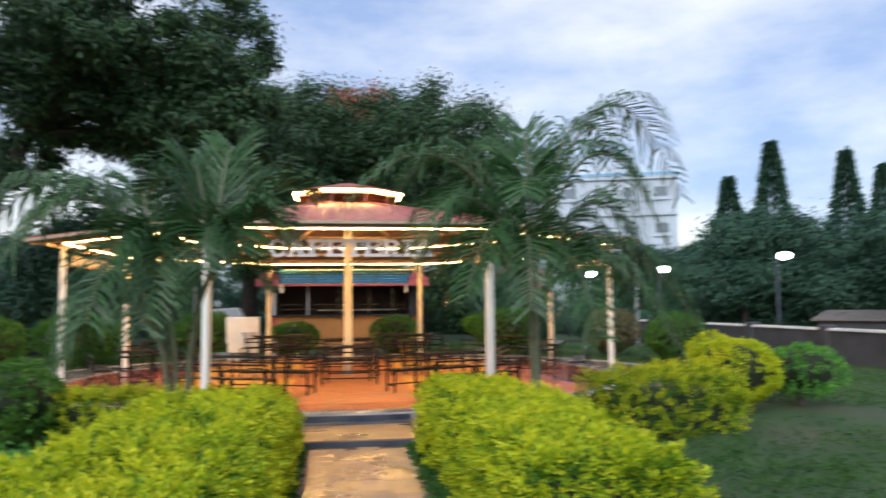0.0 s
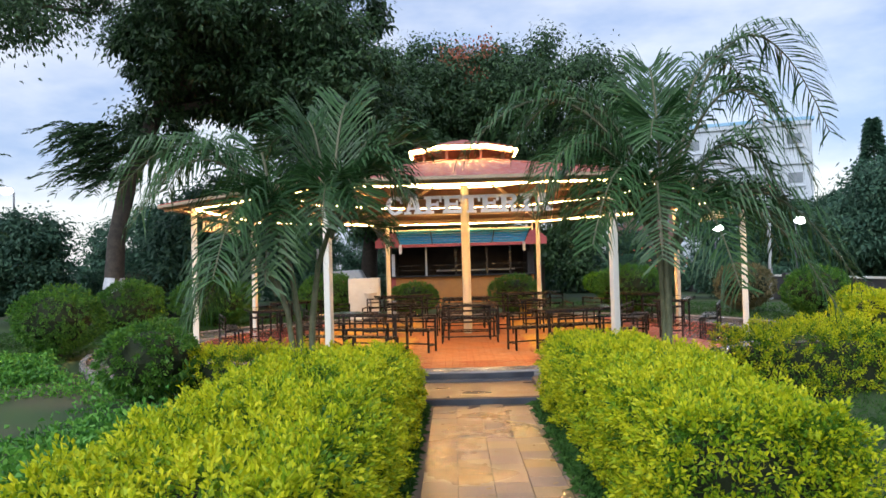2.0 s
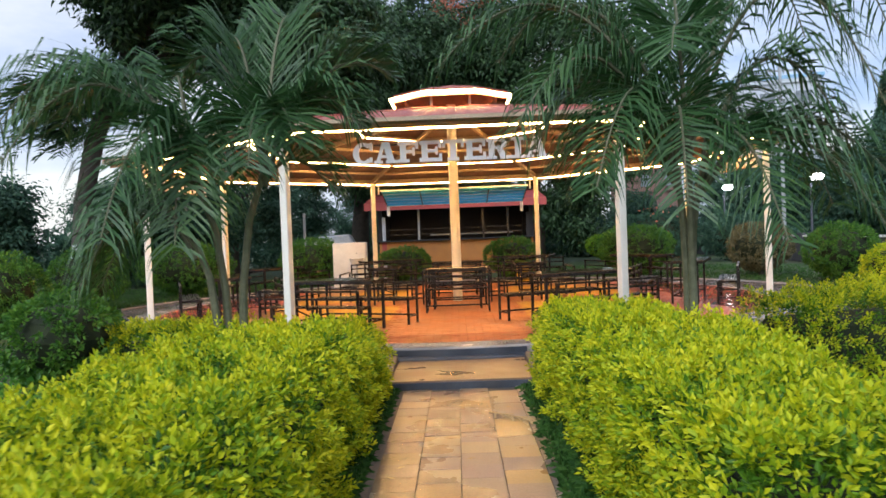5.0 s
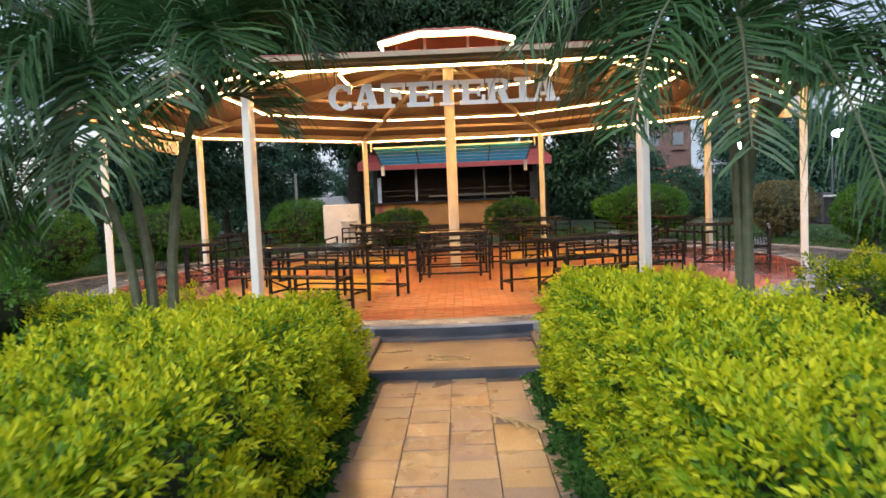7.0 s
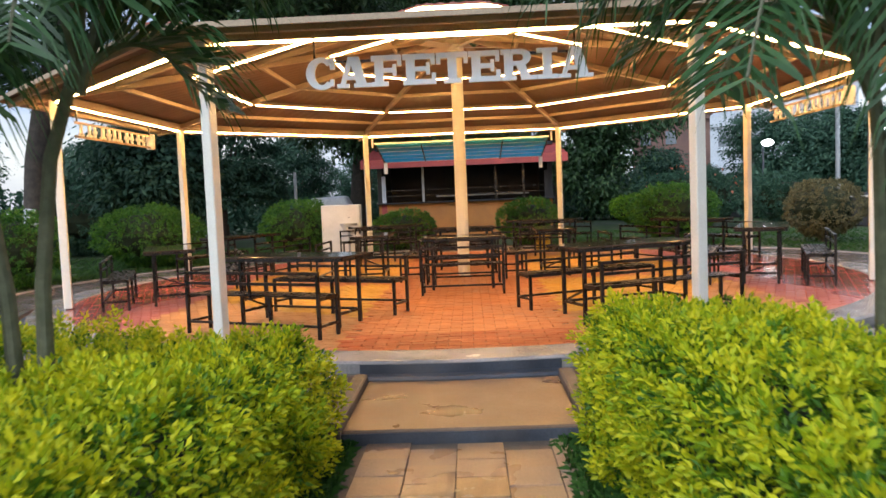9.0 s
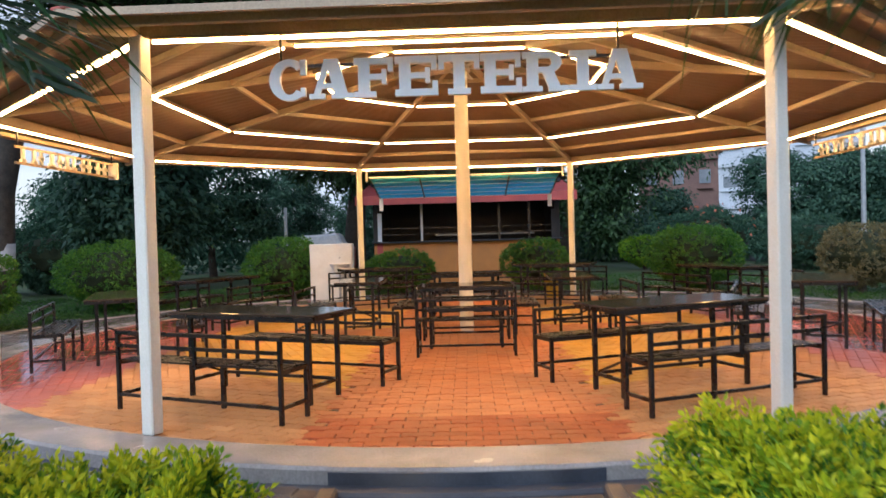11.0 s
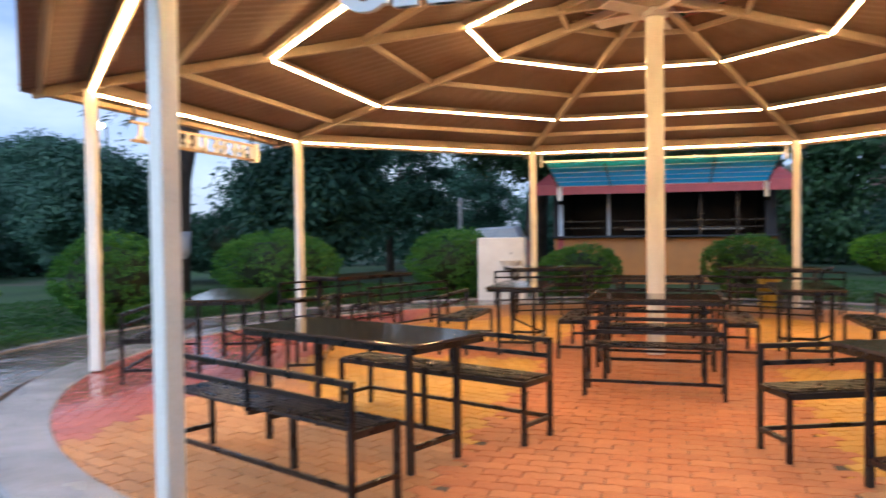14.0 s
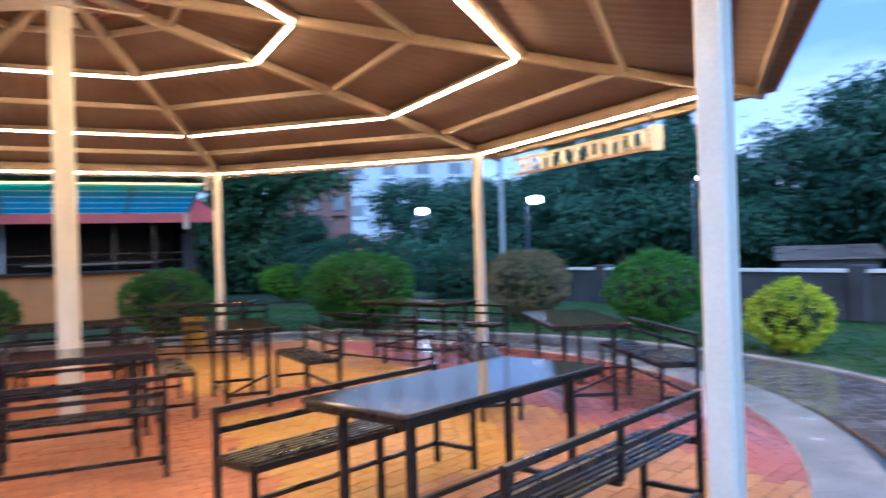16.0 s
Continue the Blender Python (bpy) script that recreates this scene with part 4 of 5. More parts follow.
HEDGE_LABEL = "clipped golden-green hedge along the garden path"
hedge(pose(-1.50, -11.30, PATH_Z), 1.36, 7.2, 0.80, L_HEDGE, HEDGE_LABEL, 21, material_in=L_HEDGE_OLD_DARK, drop=0.14)
hedge(pose(1.39, -10.25, PATH_Z), 1.08, 5.5, 0.80, L_HEDGE, HEDGE_LABEL, 22, material_in=L_HEDGE_OLD_DARK, drop=0.03)
hedge(pose(3.92, -7.80, GARDEN_Z - 0.05, 0, 0, 18), 2.1, 0.95, 0.76, L_HEDGE, "olive green hedge block beside the round walk", 23, 260, material_in=L_HEDGE_OLD_DARK)
hedge(pose(-2.95, -7.42, GARDEN_Z - 0.05, 0, 0, -20), 1.8, 0.8, 0.64, L_HEDGE, "low olive green hedge beside the round walk", 24, 260, material_in=L_HEDGE_OLD_DARK)

GB = "rounded clipped green bush beside the round walk"
bush(pose(-8.2, -2.0, GARDEN_Z), 0.80, 0.80, 0.63, L_BUSH, GB, 31)
bush(pose(-8.3, 1.5, GARDEN_Z), 0.80, 0.8, 0.65, L_BUSH, GB, 32)
bush(pose(-7.3, 5.1, GARDEN_Z), 1.25, 0.95, 0.68, L_BUSH, "wide clipped green bush beside the round walk", 33)
bush(pose(-4.35, 7.5, GARDEN_Z), 0.95, 0.85, 0.66, L_BUSH, GB, 34)
bush(pose(-1.65, 8.4, GARDEN_Z), 0.84, 0.8, 0.47, L_BUSH, GB, 35)
bush(pose(1.72, 8.35, GARDEN_Z), 0.80, 0.8, 0.56, L_BUSH, GB, 36)
bush(pose(5.25, 7.0, GARDEN_Z), 1.05, 0.92, 0.70, L_BUSH, "wide clipped green bush beside the round walk", 37)
bush(pose(8.3, 5.6, GARDEN_Z), 0.82, 0.8, 0.66, L_BROWNBUSH, "browning rounded bush with thin leaves", 38, 150)
bush(pose(9.0, 2.6, GARDEN_Z), 0.78, 0.78, 0.62, L_BUSH, GB, 39)
bush(pose(8.35, -0.60, GARDEN_Z), 0.47, 0.47, 0.40, L_HEDGE, "round golden-green bush on the lawn", 40)
bush(pose(-4.15, -7.5, GARDEN_Z - 0.05), 0.62, 0.58, 0.46, L_BUSH, "dark green rounded bush near the low hedge", 41)
bush(pose(5.85, -6.15, GARDEN_Z - 0.05), 0.70, 0.66, 0.52, L_HEDGE, "golden-green rounded bush behind the hedge block", 42)
bush(pose(7.1, -6.0, GARDEN_Z + 0.06), 0.64, 0.6, 0.40, L_COVER, "loose green shrub on a bare earth patch", 43, 75, 0.075, 0.30)


bush(pose(6.3, 16.6, GARDEN_Z), 0.9, 0.7, 0.55, L_HEDGE_OLD_DARK, "yellow-green shrub on the lawn behind the pavilion", 44, 120, 0.08, 0.2)
blossom_bush = bush(pose(7.9, 14.6, GARDEN_Z), 1.7, 1.3, 0.95, L_FAR, "loose green shrub with a few orange-red blossoms", 45, 90, 0.10, 0.25)
g = np.random.default_rng(46)
BP = unit(g.normal(size=(90, 3))) * np.array((1.7, 1.3, 1.0)) + np.array((0, 0, 1.25))
leaves("blossom", BP[BP[:, 2] > 1.2], g.normal(size=(int((BP[:, 2] > 1.2).sum()), 3)), 0.13, 0.09, L_FLOWER, blossom_bush, g, 0.1, "orange-red blossom")
bush(pose(-11.8, 12.0, GARDEN_Z), 2.3, 1.6, 0.98, L_FAR, "spreading green creeper mound under the far trees", 47, 75, 0.12, 0.25)
bush(pose(11.0, 14.0, GARDEN_Z), 1.5, 1.1, 0.75, L_FAR, "loose green shrub on the lawn behind the pavilion", 48, 80, 0.10, 0.25)


def frond(points, leaf_len, rng, n=58, sag=1.0):
    """An arching palm frond: a tapered midrib and two rows of hanging leaflets."""
    pts = np.array(points)
    t = np.linspace(0, 1, 15)
    p0, p1, p2 = pts
    C = ((1 - t) ** 2)[:, None] * p0 + (2 * t * (1 - t))[:, None] * p1 + (t ** 2)[:, None] * p2
    bm = limb([tuple(c) for c in C], [0.020 * (1 - 0.85 * k) + 0.003 for k in t], 5)
    V, F = [], []
    for s in (-1, 1):
        for k in range(n):
            u = 0.16 + 0.84 * k / (n - 1)
            c = (1 - u) ** 2 * p0 + 2 * u * (1 - u) * p1 + u ** 2 * p2
            tan = 2 * (1 - u) * (p1 - p0) + 2 * u * (p2 - p1)
            tan /= np.linalg.norm(tan)
            side = np.cross(tan, (0, 0, 1.0))
            side /= max(np.linalg.norm(side), 1e-6)
            out = s * side * 0.75 + tan * 0.65 + np.array((0, 0, 0.30)) + rng.normal(size=3) * 0.13
            out /= np.linalg.norm(out)
            ln = leaf_len * (0.55 + 0.75 * math.sin(math.pi * min(1, u * 0.9 + 0.12))) * rng.uniform(0.85, 1.1)
            w = 0.014
            wd = tan * w
            i = len(V)
            a = c
            b = c + out * ln * 0.42 + np.array((0, 0, -0.02))
            d = c + out * ln * 0.74 + np.array((0, 0, -0.20 * sag * ln))
            e = c + out * ln * 0.92 + np.array((0, 0, -0.56 * sag * ln))
            V += [a - wd * 0.4, a + wd * 0.4, b - wd, b + wd, d - wd * 0.8, d + wd * 0.8, e]
            F += [(i, i + 1, i + 3, i + 2), (i + 2, i + 3, i + 5, i + 4), (i + 4, i + 5, i + 6)]
    return bm, np.array(V), F


def palm(m, stems, seed, label):
    """A clump palm: leaning ringed stems, each with a crown of arching fronds."""
    rng = np.random.default_rng(seed)
    ob = thing("palm", m, label, "palm tree")
    for base, top, fronds in stems:
        b, t = Vector(base), Vector(top)
        pts = [Vector((b.x + (t.x - b.x) * f ** 4.5, b.y + (t.y - b.y) * f ** 3.4, b.z + (t.z - b.z) * f)) for f in (0, 0.3, 0.55, 0.8, 1)]
        part("stem", limb(pts, [0.052, 0.040, 0.034, 0.030, 0.026], 10), M_PALMSTEM, ob)
        for az, up, reach, fall in fronds:
            a = radians(az + rng.uniform(-6, 6))
            d = np.array((math.cos(a), math.sin(a), 0))
            p0 = np.array(t) - np.array((0, 0, rng.uniform(0.0, 0.18)))
            p1 = p0 + d * reach * 0.45 + np.array((0, 0, up))
            p2 = p0 + d * reach + np.array((0, 0, up - fall))
            bm, V, F = frond([p0, p1, p2], 0.54, rng, sag=min(1.0, max(0.25, fall / 1.1)))
            fr = part("frond", bm, M_PALMSTEM, ob, "arching green frond")
            tagged(link_mesh("leaflet_fringe", V.tolist(), F, L_PALM, fr, "drooping narrow leaflets"), kind="stuff")
    return ob


palm(pose(2.02, -8.85, PATH_Z), [
    ((0.0, 0, -0.05), (0.0, 0.05, 2.20), [(2, 3.5, 1.95, 2.55), (22, 3.0, 1.5, 1.9), (335, 2.6, 1.5, 2.3), (182, 2.25, 2.1, 1.35), (165, 2.3, 1.6, 1.3), (60, 2.3, 0.9, 0.9), (110, 2.2, 0.9, 0.8), (90, 1.8, 0.35, 0.0), (240, 1.5, 0.6, 0.7)]),
    ((-0.02, 0.09, -0.05), (-0.10, 0.05, 2.05), [(184, 0.8, 1.0, 0.7), (205, 0.8, 0.85, 0.75), (200, 1.9, 1.55, 1.5), (222, 1.55, 1.15, 1.6), (175, 1.7, 1.2, 1.3), (135, 1.9, 1.0, 1.0), (255, 1.3, 0.8, 1.5)]),
    ((0.03, 0.17, -0.05), (0.10, 0.08, 1.95), [(355, 1.35, 1.85, 1.75), (330, 1.2, 1.55, 1.8), (20, 1.5, 1.5, 1.6), (300, 1.0, 0.9, 1.5), (345, 1.9, 1.2, 1.6), (45, 1.7, 1.1, 1.2)]),
], 51, "clump palm with drooping feathery fronds at the hedge end")
palm(pose(-1.92, -9.0, PATH_Z), [
    ((0.0, 0, -0.05), (-0.26, 0.03, 2.15), [(180, 1.75, 1.65, 1.2), (160, 1.7, 1.3, 1.1), (205, 1.5, 1.4, 1.35), (120, 1.6, 0.9, 0.8), (268, 0.95, 0.55, 1.5), (240, 1.1, 0.95, 1.5), (300, 1.0, 0.5, 1.2)]),
    ((0.10, 0.05, -0.05), (0.34, 0.08, 2.20), [(5, 0.35, 0.55, 0.45), (5, 1.35, 1.1, 0.45), (350, 1.15, 0.85, 0.7), (30, 1.5, 0.9, 0.35), (70, 1.6, 0.6, 0.2), (140, 1.45, 0.4, 0.15), (175, 1.4, 0.7, 0.5), (15, 1.0, 0.8, 0.6), (310, 0.9, 0.6, 0.7), (270, 1.0, 0.5, 0.9)]),
    ((-0.05, -0.1, -0.05), (-0.22, -0.10, 1.60), [(200, 0.9, 0.9, 1.2), (165, 0.9, 0.9, 1.1)]),
], 52, "clump palm with drooping feathery fronds at the hedge end")


def crown_points(blobs, clumps, per, spread, rng):
    """Clump centres over a set of ellipsoids, with leaf places and ways round each."""
    vol = np.array([b[1][0] * b[1][1] * b[1][2] for b in blobs]) ** (2 / 3)
    pick = rng.choice(len(blobs), clumps, p=vol / vol.sum())
    C = np.zeros((clumps, 3))
    for i, k in enumerate(pick):
        d = rng.normal(size=3)
        d /= np.linalg.norm(d)
        C[i] = np.array(blobs[k][0]) + d * np.array(blobs[k][1]) * rng.uniform(0.55, 1.05)
    S = rng.uniform(0.5, 1.3, (clumps, 1)) * spread
    off = rng.normal(size=(clumps, per, 3)) * 0.5 * np.array((1.0, 1.0, 0.62))
    P = (C[:, None] + off * S[:, None]).reshape(-1, 3)
    D = (off + rng.normal(size=off.shape) * 0.6 + np.array((0, 0, 0.1))).reshape(-1, 3)
    way = off / np.maximum(np.linalg.norm(off, axis=2, keepdims=True), 1e-6)
    return C, P, D, (way + np.array((0, 0, 0.55))).reshape(-1, 3)


def tree(m, trunk, radii, blobs, clumps, per, leaf, material, label, seed, bands=(), spread=0.9, limbs=10, flowers=()):
    rng = np.random.default_rng(seed)
    ob = thing("tree", m, label, "tree")
    part("trunk", limb(trunk, radii, 12), M_BARK, ob, smooth=True)
    for z0, z1, material_b, text in bands:
        pts, rad = [], []
        for z in (z0, (z0 + z1) / 2, z1):
            for (p, r), (q, s) in zip(zip(trunk, radii), zip(trunk[1:], radii[1:])):
                if p[2] <= z <= q[2]:
                    f = (z - p[2]) / (q[2] - p[2])
                    pts.append(tuple(Vector(p).lerp(Vector(q), f))), rad.append(r + (s - r) * f + 0.008)
                    break
        part("painted_band", limb(pts, rad, 12), material_b, ob, text, smooth=True)
    C, P, D, face = crown_points(blobs, clumps, per, spread, rng)
    top = Vector(trunk[-1])
    for c in C[:: max(1, len(C) // limbs)][:limbs]:
        e = Vector(c)
        mid = top.lerp(e, 0.5) + Vector((0, 0, 0.12 * (e - top).length))
        part("branch", limb([top, mid, e], [radii[-1] * 0.75, radii[-1] * 0.4, 0.03], 7), M_BARK, ob)
    leaves("crown", P, D, leaf, leaf * 0.5, material, ob, rng, 0.25, "uneven leafy crown", face)
    for centre, size, count in flowers:
        FP = np.array(centre) + rng.normal(size=(count, 3)) * np.array(size)
        leaves("blossom", FP, rng.normal(size=FP.shape), 0.16, 0.11, L_FLOWER, ob, rng, 0.1, "orange-red blossom")
    return ob


# limewashed roadside tree near the walk
roadside_tree = tree(pose(-11.25, -0.60, -0.30), [(0, 0, -0.1), (0.08, 0, 0.35), (0.16, 0.02, 1.5), (0.28, 0.05, 2.9), (0.14, 0.06, 3.9), (-0.15, 0.05, 5.8), (-0.3, 0.1, 7.6)],
     [0.54, 0.42, 0.32, 0.29, 0.22, 0.19, 0.17],
     [((0.2, 0.5, 9.8), (3.4, 3.4, 2.0)), ((2.2, -2.0, 6.9), (1.3, 1.2, 0.4)), ((-0.8, -0.45, 5.75), (0.6, 0.6, 0.3))], 380, 110, 0.12, L_TREE,
     "tall roadside tree with white and red limewash bands", 61,
     ((-0.05, 0.50, M_LIMEWASH, "white limewash band"), (0.50, 1.12, M_REDBAND, "red oxide band"), (1.12, 1.76, M_LIMEWASH, "white limewash band")), 0.8, 8)
part("fork_stem", limb([(0.26, 0.05, 3.0), (0.36, 0.1, 4.0), (0.30, 0.18, 5.8), (0.55, 0.3, 7.6)], [0.22, 0.20, 0.18, 0.15], 12), M_BARK, roadside_tree, "second stem above the fork", smooth=True)


def sprays(name, parent, roots, leaf, wide, reach, sag, seed, label):
    """Feathery sprays: at each root (place, way) a drooping axis with two rows of narrow leaflets."""
    g = np.random.default_rng(seed)
    SP, SD = [], []
    for place, a in roots:
        ln = g.uniform(*reach)
        way = np.array((math.cos(a), math.sin(a), g.uniform(-0.15, 0.35)))
        side = np.array((-math.sin(a), math.cos(a), 0.0))
        for k in range(26):
            f = k / 25
            SP.append(np.array(place) + way * (0.2 + ln * f) - np.array((0, 0, sag * f * f)))
            SD.append(way * 0.7 + side * (0.75 if k % 2 else -0.75) + np.array((0, 0, -0.12)) + g.normal(size=3) * 0.12)
    return tagged(leaves(name, SP, SD, leaf, wide, L_TREE, parent, g, 0.25, label), kind="stuff")


g = np.random.default_rng(66)
sprays("side_twig_fringe", roadside_tree, [((0.22, 0.08, g.uniform(2.4, 5.6)), g.uniform(0, 6.28)) for _ in range(64)], 0.13, 0.020, (0.45, 0.75), 0.16, 67, "feathery side twigs")
# great dark tree behind on that side
great_tree = tree(pose(-11.4, 7.4, GARDEN_Z), [(0, 0, -0.1), (0.1, 0, 1.3), (0.2, 0, 2.8), (0.6, 0.1, 4.8), (1.5, 0.3, 7.0)], [0.40, 0.31, 0.28, 0.27, 0.24],
     [((4.6, 0.5, 10.2), (4.4, 3.8, 3.0)), ((2.6, 0, 9.4), (2.6, 2.4, 1.6)), ((3.3, -0.3, 7.5), (2.0, 1.6, 0.9)), ((6.8, 1.0, 8.0), (3.0, 3.0, 2.4)), ((1.5, 0.0, 6.3), (1.4, 1.2, 0.8))], 325, 320, 0.20, L_TREE,
     "great dark spreading tree with a white limewashed foot", 62, ((0.9, 1.55, M_LIMEWASH, "white limewash band"),), 0.66, 18)
sprays("hanging_twig_fringe", great_tree, [((g.uniform(-0.6, 1.3), g.uniform(-0.8, 0.6), g.uniform(4.8, 6.6)), g.uniform(2.0, 4.3)) for _ in range(150)],
       0.30, 0.045, (0.7, 1.5), 0.55, 68, "drooping feathery side twigs")
# dark broad trees behind the kiosk, one in flower
tree(pose(-4.2, 17.5, GARDEN_Z), [(0, 0, -0.1), (0.1, 0, 2.0), (0.3, 0.2, 4.5)], [0.45, 0.36, 0.30],
     [((0, 0, 7.2), (4.6, 4.0, 3.6)), ((1.5, -1.0, 5.0), (4.0, 3.0, 2.0)), ((3.0, 0.5, 9.8), (3.2, 3.0, 2.0))], 460, 250, 0.21, L_TREE,
     "dense dark tree behind the kiosk", 63, (), 1.0, 12)
tree(pose(3.6, 19.0, GARDEN_Z), [(0, 0, -0.1), (0.1, 0, 2.5), (-0.2, 0.2, 5.0)], [0.42, 0.34, 0.28],
     [((0.2, 0, 8.6), (4.6, 3.8, 3.6)), ((-2.8, 0.0, 9.2), (3.0, 2.8, 2.4)), ((-1.9, -1.0, 5.4), (2.3, 2.2, 1.5)), ((-2.4, -0.8, 3.2), (1.9, 1.5, 1.7)), ((2.6, -0.6, 4.7), (2.2, 1.8, 1.4)), ((1.4, 0, 2.4), (1.8, 1.5, 1.5))], 500, 250, 0.21, L_TREE,
     "dense dark tree with a few orange-red blossoms", 64, (), 1.0, 12,
     (((-3.4, -2.4, 11.0), (0.45, 0.3, 0.28), 240), ((-2.2, -2.4, 11.3), (0.30, 0.3, 0.28), 150), ((-2.7, -2.5, 10.0), (0.3, 0.2, 0.25), 90)))

# ring of garden trees in the distance
FAR_BLOBS = [
    [((0, 0, 5.0), (2.6, 2.6, 2.2)), ((1.2, 0.4, 3.4), (2.2, 2.2, 1.4)), ((-1.4, 0, 3.2), (1.8, 2.0, 1.3))],
    [((0, 0, 4.4), (3.2, 3.0, 2.0)), ((-1.6, 0.3, 6.0), (1.9, 1.9, 1.3)), ((0.8, 0, 2.6), (2.6, 2.2, 1.2))],
    [((0, 0, 3.2), (2.0, 2.0, 1.9)), ((0.5, 0, 5.0), (1.4, 1.4, 1.2))],
]
far = []
for i, blobs in enumerate(FAR_BLOBS):
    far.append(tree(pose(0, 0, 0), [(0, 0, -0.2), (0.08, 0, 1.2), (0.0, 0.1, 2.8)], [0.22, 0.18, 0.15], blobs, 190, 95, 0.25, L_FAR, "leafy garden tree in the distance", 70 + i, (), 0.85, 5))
    far[-1]["group"] = "distant garden trees"
rs = random.Random(3)
FAR_RING = [(118, 21, 0), (126, 30, 1), (140, 34, 1), (147, 28, 1), (153, 37, 0), (159, 30, 1), (166, 38, 1), (171, 30, 0), (177, 36, 1), (183, 30, 0), (189, 38, 1), (196, 33, 0), (130, 15, 2), (149, 18, 2), (108, 30, 1), (100, 36, 1),
            (88, 33, 0), (83, 35, 2, 0.75), (77, 33, 2, 0.85), (71, 32, 2, 0.7), (80, 27, 2, 0.6), (74, 26, 2, 0.6), (66, 26, 0, 0.5), (60, 34, 1, 0.6), (52, 27, 2), (49, 27, 0), (43, 33, 1), (38, 22, 0), (33, 29, 1), (28, 24, 2), (24, 32, 1), (19, 25, 0), (14, 31, 1), (9, 26, 1), (4, 33, 0), (-1, 28, 1), (-6, 35, 0), (-12, 30, 1), (-18, 38, 0), (44, 24, 2), (20, 25, 0),
            (14, 21.5, 1, 1.35), (24, 22, 0, 1.3), (5, 21.5, 0, 1.3), (-4, 22.5, 1, 1.35), (34, 23, 0, 1.3), (18, 26, 1, 1.4), (9, 27, 0, 1.4), (-10, 24, 0, 1.3), (139, 40, 1, 1.4), (142, 38, 0, 1.45), (145, 42, 1, 1.55), (141, 33, 1, 1.2), (58, 28, 1, 1.0), (62, 31, 0, 0.62), (54, 30, 1, 1.1), (48, 31, 0, 1.3), (40, 28, 1, 1.3), (67, 33, 1, 0.6), (156, 24, 1), (170, 25, 0),]
placed = [False] * 3
for a, d, k, *grown in FAR_RING:
    a = radians(a)
    s = rs.uniform(0.72, 1.0) * (grown[0] if grown else 1.0)
    m = Matrix.Translation((d * math.cos(a), d * math.sin(a), GARDEN_Z - 0.1)) @ Matrix.Rotation(rs.uniform(0, 6.28), 4, "Z") @ Matrix.Diagonal((s, s, s * rs.uniform(0.85, 1.1), 1))
    if not placed[k]:
        placed[k] = True
        far[k].matrix_world = m
    else:
        copy_thing(far[k], m)


def conifer(m, h, label, seed):
    rng = np.random.default_rng(seed)
    ob = thing("conifer", m, label, "tree", "pointed conifers")
    part("trunk", rod((0, 0, -0.1), (0, 0, h), 0.14, 0.02, 8), M_BARK, ob)
    n = 5200
    z = rng.uniform(0.06, 1.0, n) ** 0.9
    a = rng.uniform(0, 6.28, n)
    r = (1 - z) * h * 0.19 * rng.uniform(0.5, 1.1, n) + 0.05
    P = np.stack([r * np.cos(a), r * np.sin(a), z * h], 1)
    D = np.stack([np.cos(a), np.sin(a), np.full(n, -0.1)], 1) + rng.normal(size=(n, 3)) * 0.35
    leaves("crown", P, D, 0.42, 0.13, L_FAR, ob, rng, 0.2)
    return ob


for i, (x, y, h) in enumerate(((25.2, 24, 11.2), (23.0, 25, 9.2), (30.0, 24, 10.8), (32.5, 24, 10.0))):
    conifer(pose(x, y, GARDEN_Z - 0.1), h, "pointed dark conifer in the distance", 90 + i)

def shrub_belt(r0, r1, a0, a1, h, n, seed, label):
    """A far uneven belt of shrubs."""
    rng = np.random.default_rng(seed)
    a = np.radians(rng.uniform(a0, a1, n))
    r = rng.uniform(r0, r1, n)
    top = h * (0.62 + 0.38 * lumps(np.c_[r * np.cos(a), r * np.sin(a), np.zeros(n)], seed, 1.6))
    P = np.c_[r * np.cos(a), r * np.sin(a), GARDEN_Z + top * rng.uniform(0, 1, n) ** 0.7]
    D = rng.normal(size=(n, 3)) + np.array((0, 0, 0.3))
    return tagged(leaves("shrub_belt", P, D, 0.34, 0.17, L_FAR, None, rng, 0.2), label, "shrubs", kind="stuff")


shrub_belt(25, 28, 60, 215, 2.6, 26000, 95, "dense belt of far green shrubs")
shrub_belt(22, 25, -35, 60, 2.2, 18000, 96, "dense belt of far green shrubs")

# low leafy ground cover beside the left hedge
def cover(name, label, n, sampler, leaf, wide, material, seed, height):
    rng = np.random.default_rng(seed)
    XY = np.array([sampler(rng) for _ in range(n)])
    Z = np.array([ground_height(x, y) for x, y in XY]) + rng.uniform(0.0, 1.0, n) ** 1.5 * height * (0.55 + 0.45 * lumps(np.c_[XY, np.zeros(n)], seed, 0.4))
    P = np.c_[XY, Z]
    D = rng.normal(size=(n, 3)) * 0.7 + np.array((0, 0, 0.8))
    ob = leaves(name, P, D, leaf, wide, material, None, rng, 0.3)
    return tagged(ob, label, "plants", kind="stuff")


def in_box(x0, x1, y0, y1):
    """Places in a plot whose edges fray out unevenly."""
    def f(g):
        x, y = g.uniform(x0, x1), g.uniform(y0, y1)
        fray = 0.30 + 0.30 * math.sin(1.7 * x + 0.9 * y) + 0.2 * math.sin(4.1 * y - 2.3 * x)
        return (x + g.normal() * abs(fray) * 0.8, y + g.normal() * abs(fray) * 1.2)
    return f


def in_ring(r0, r1, a0, a1):
    def f(g):
        r, a = g.uniform(r0, r1), radians(g.uniform(a0, a1))
        return (r * math.cos(a), r * math.sin(a))
    return f


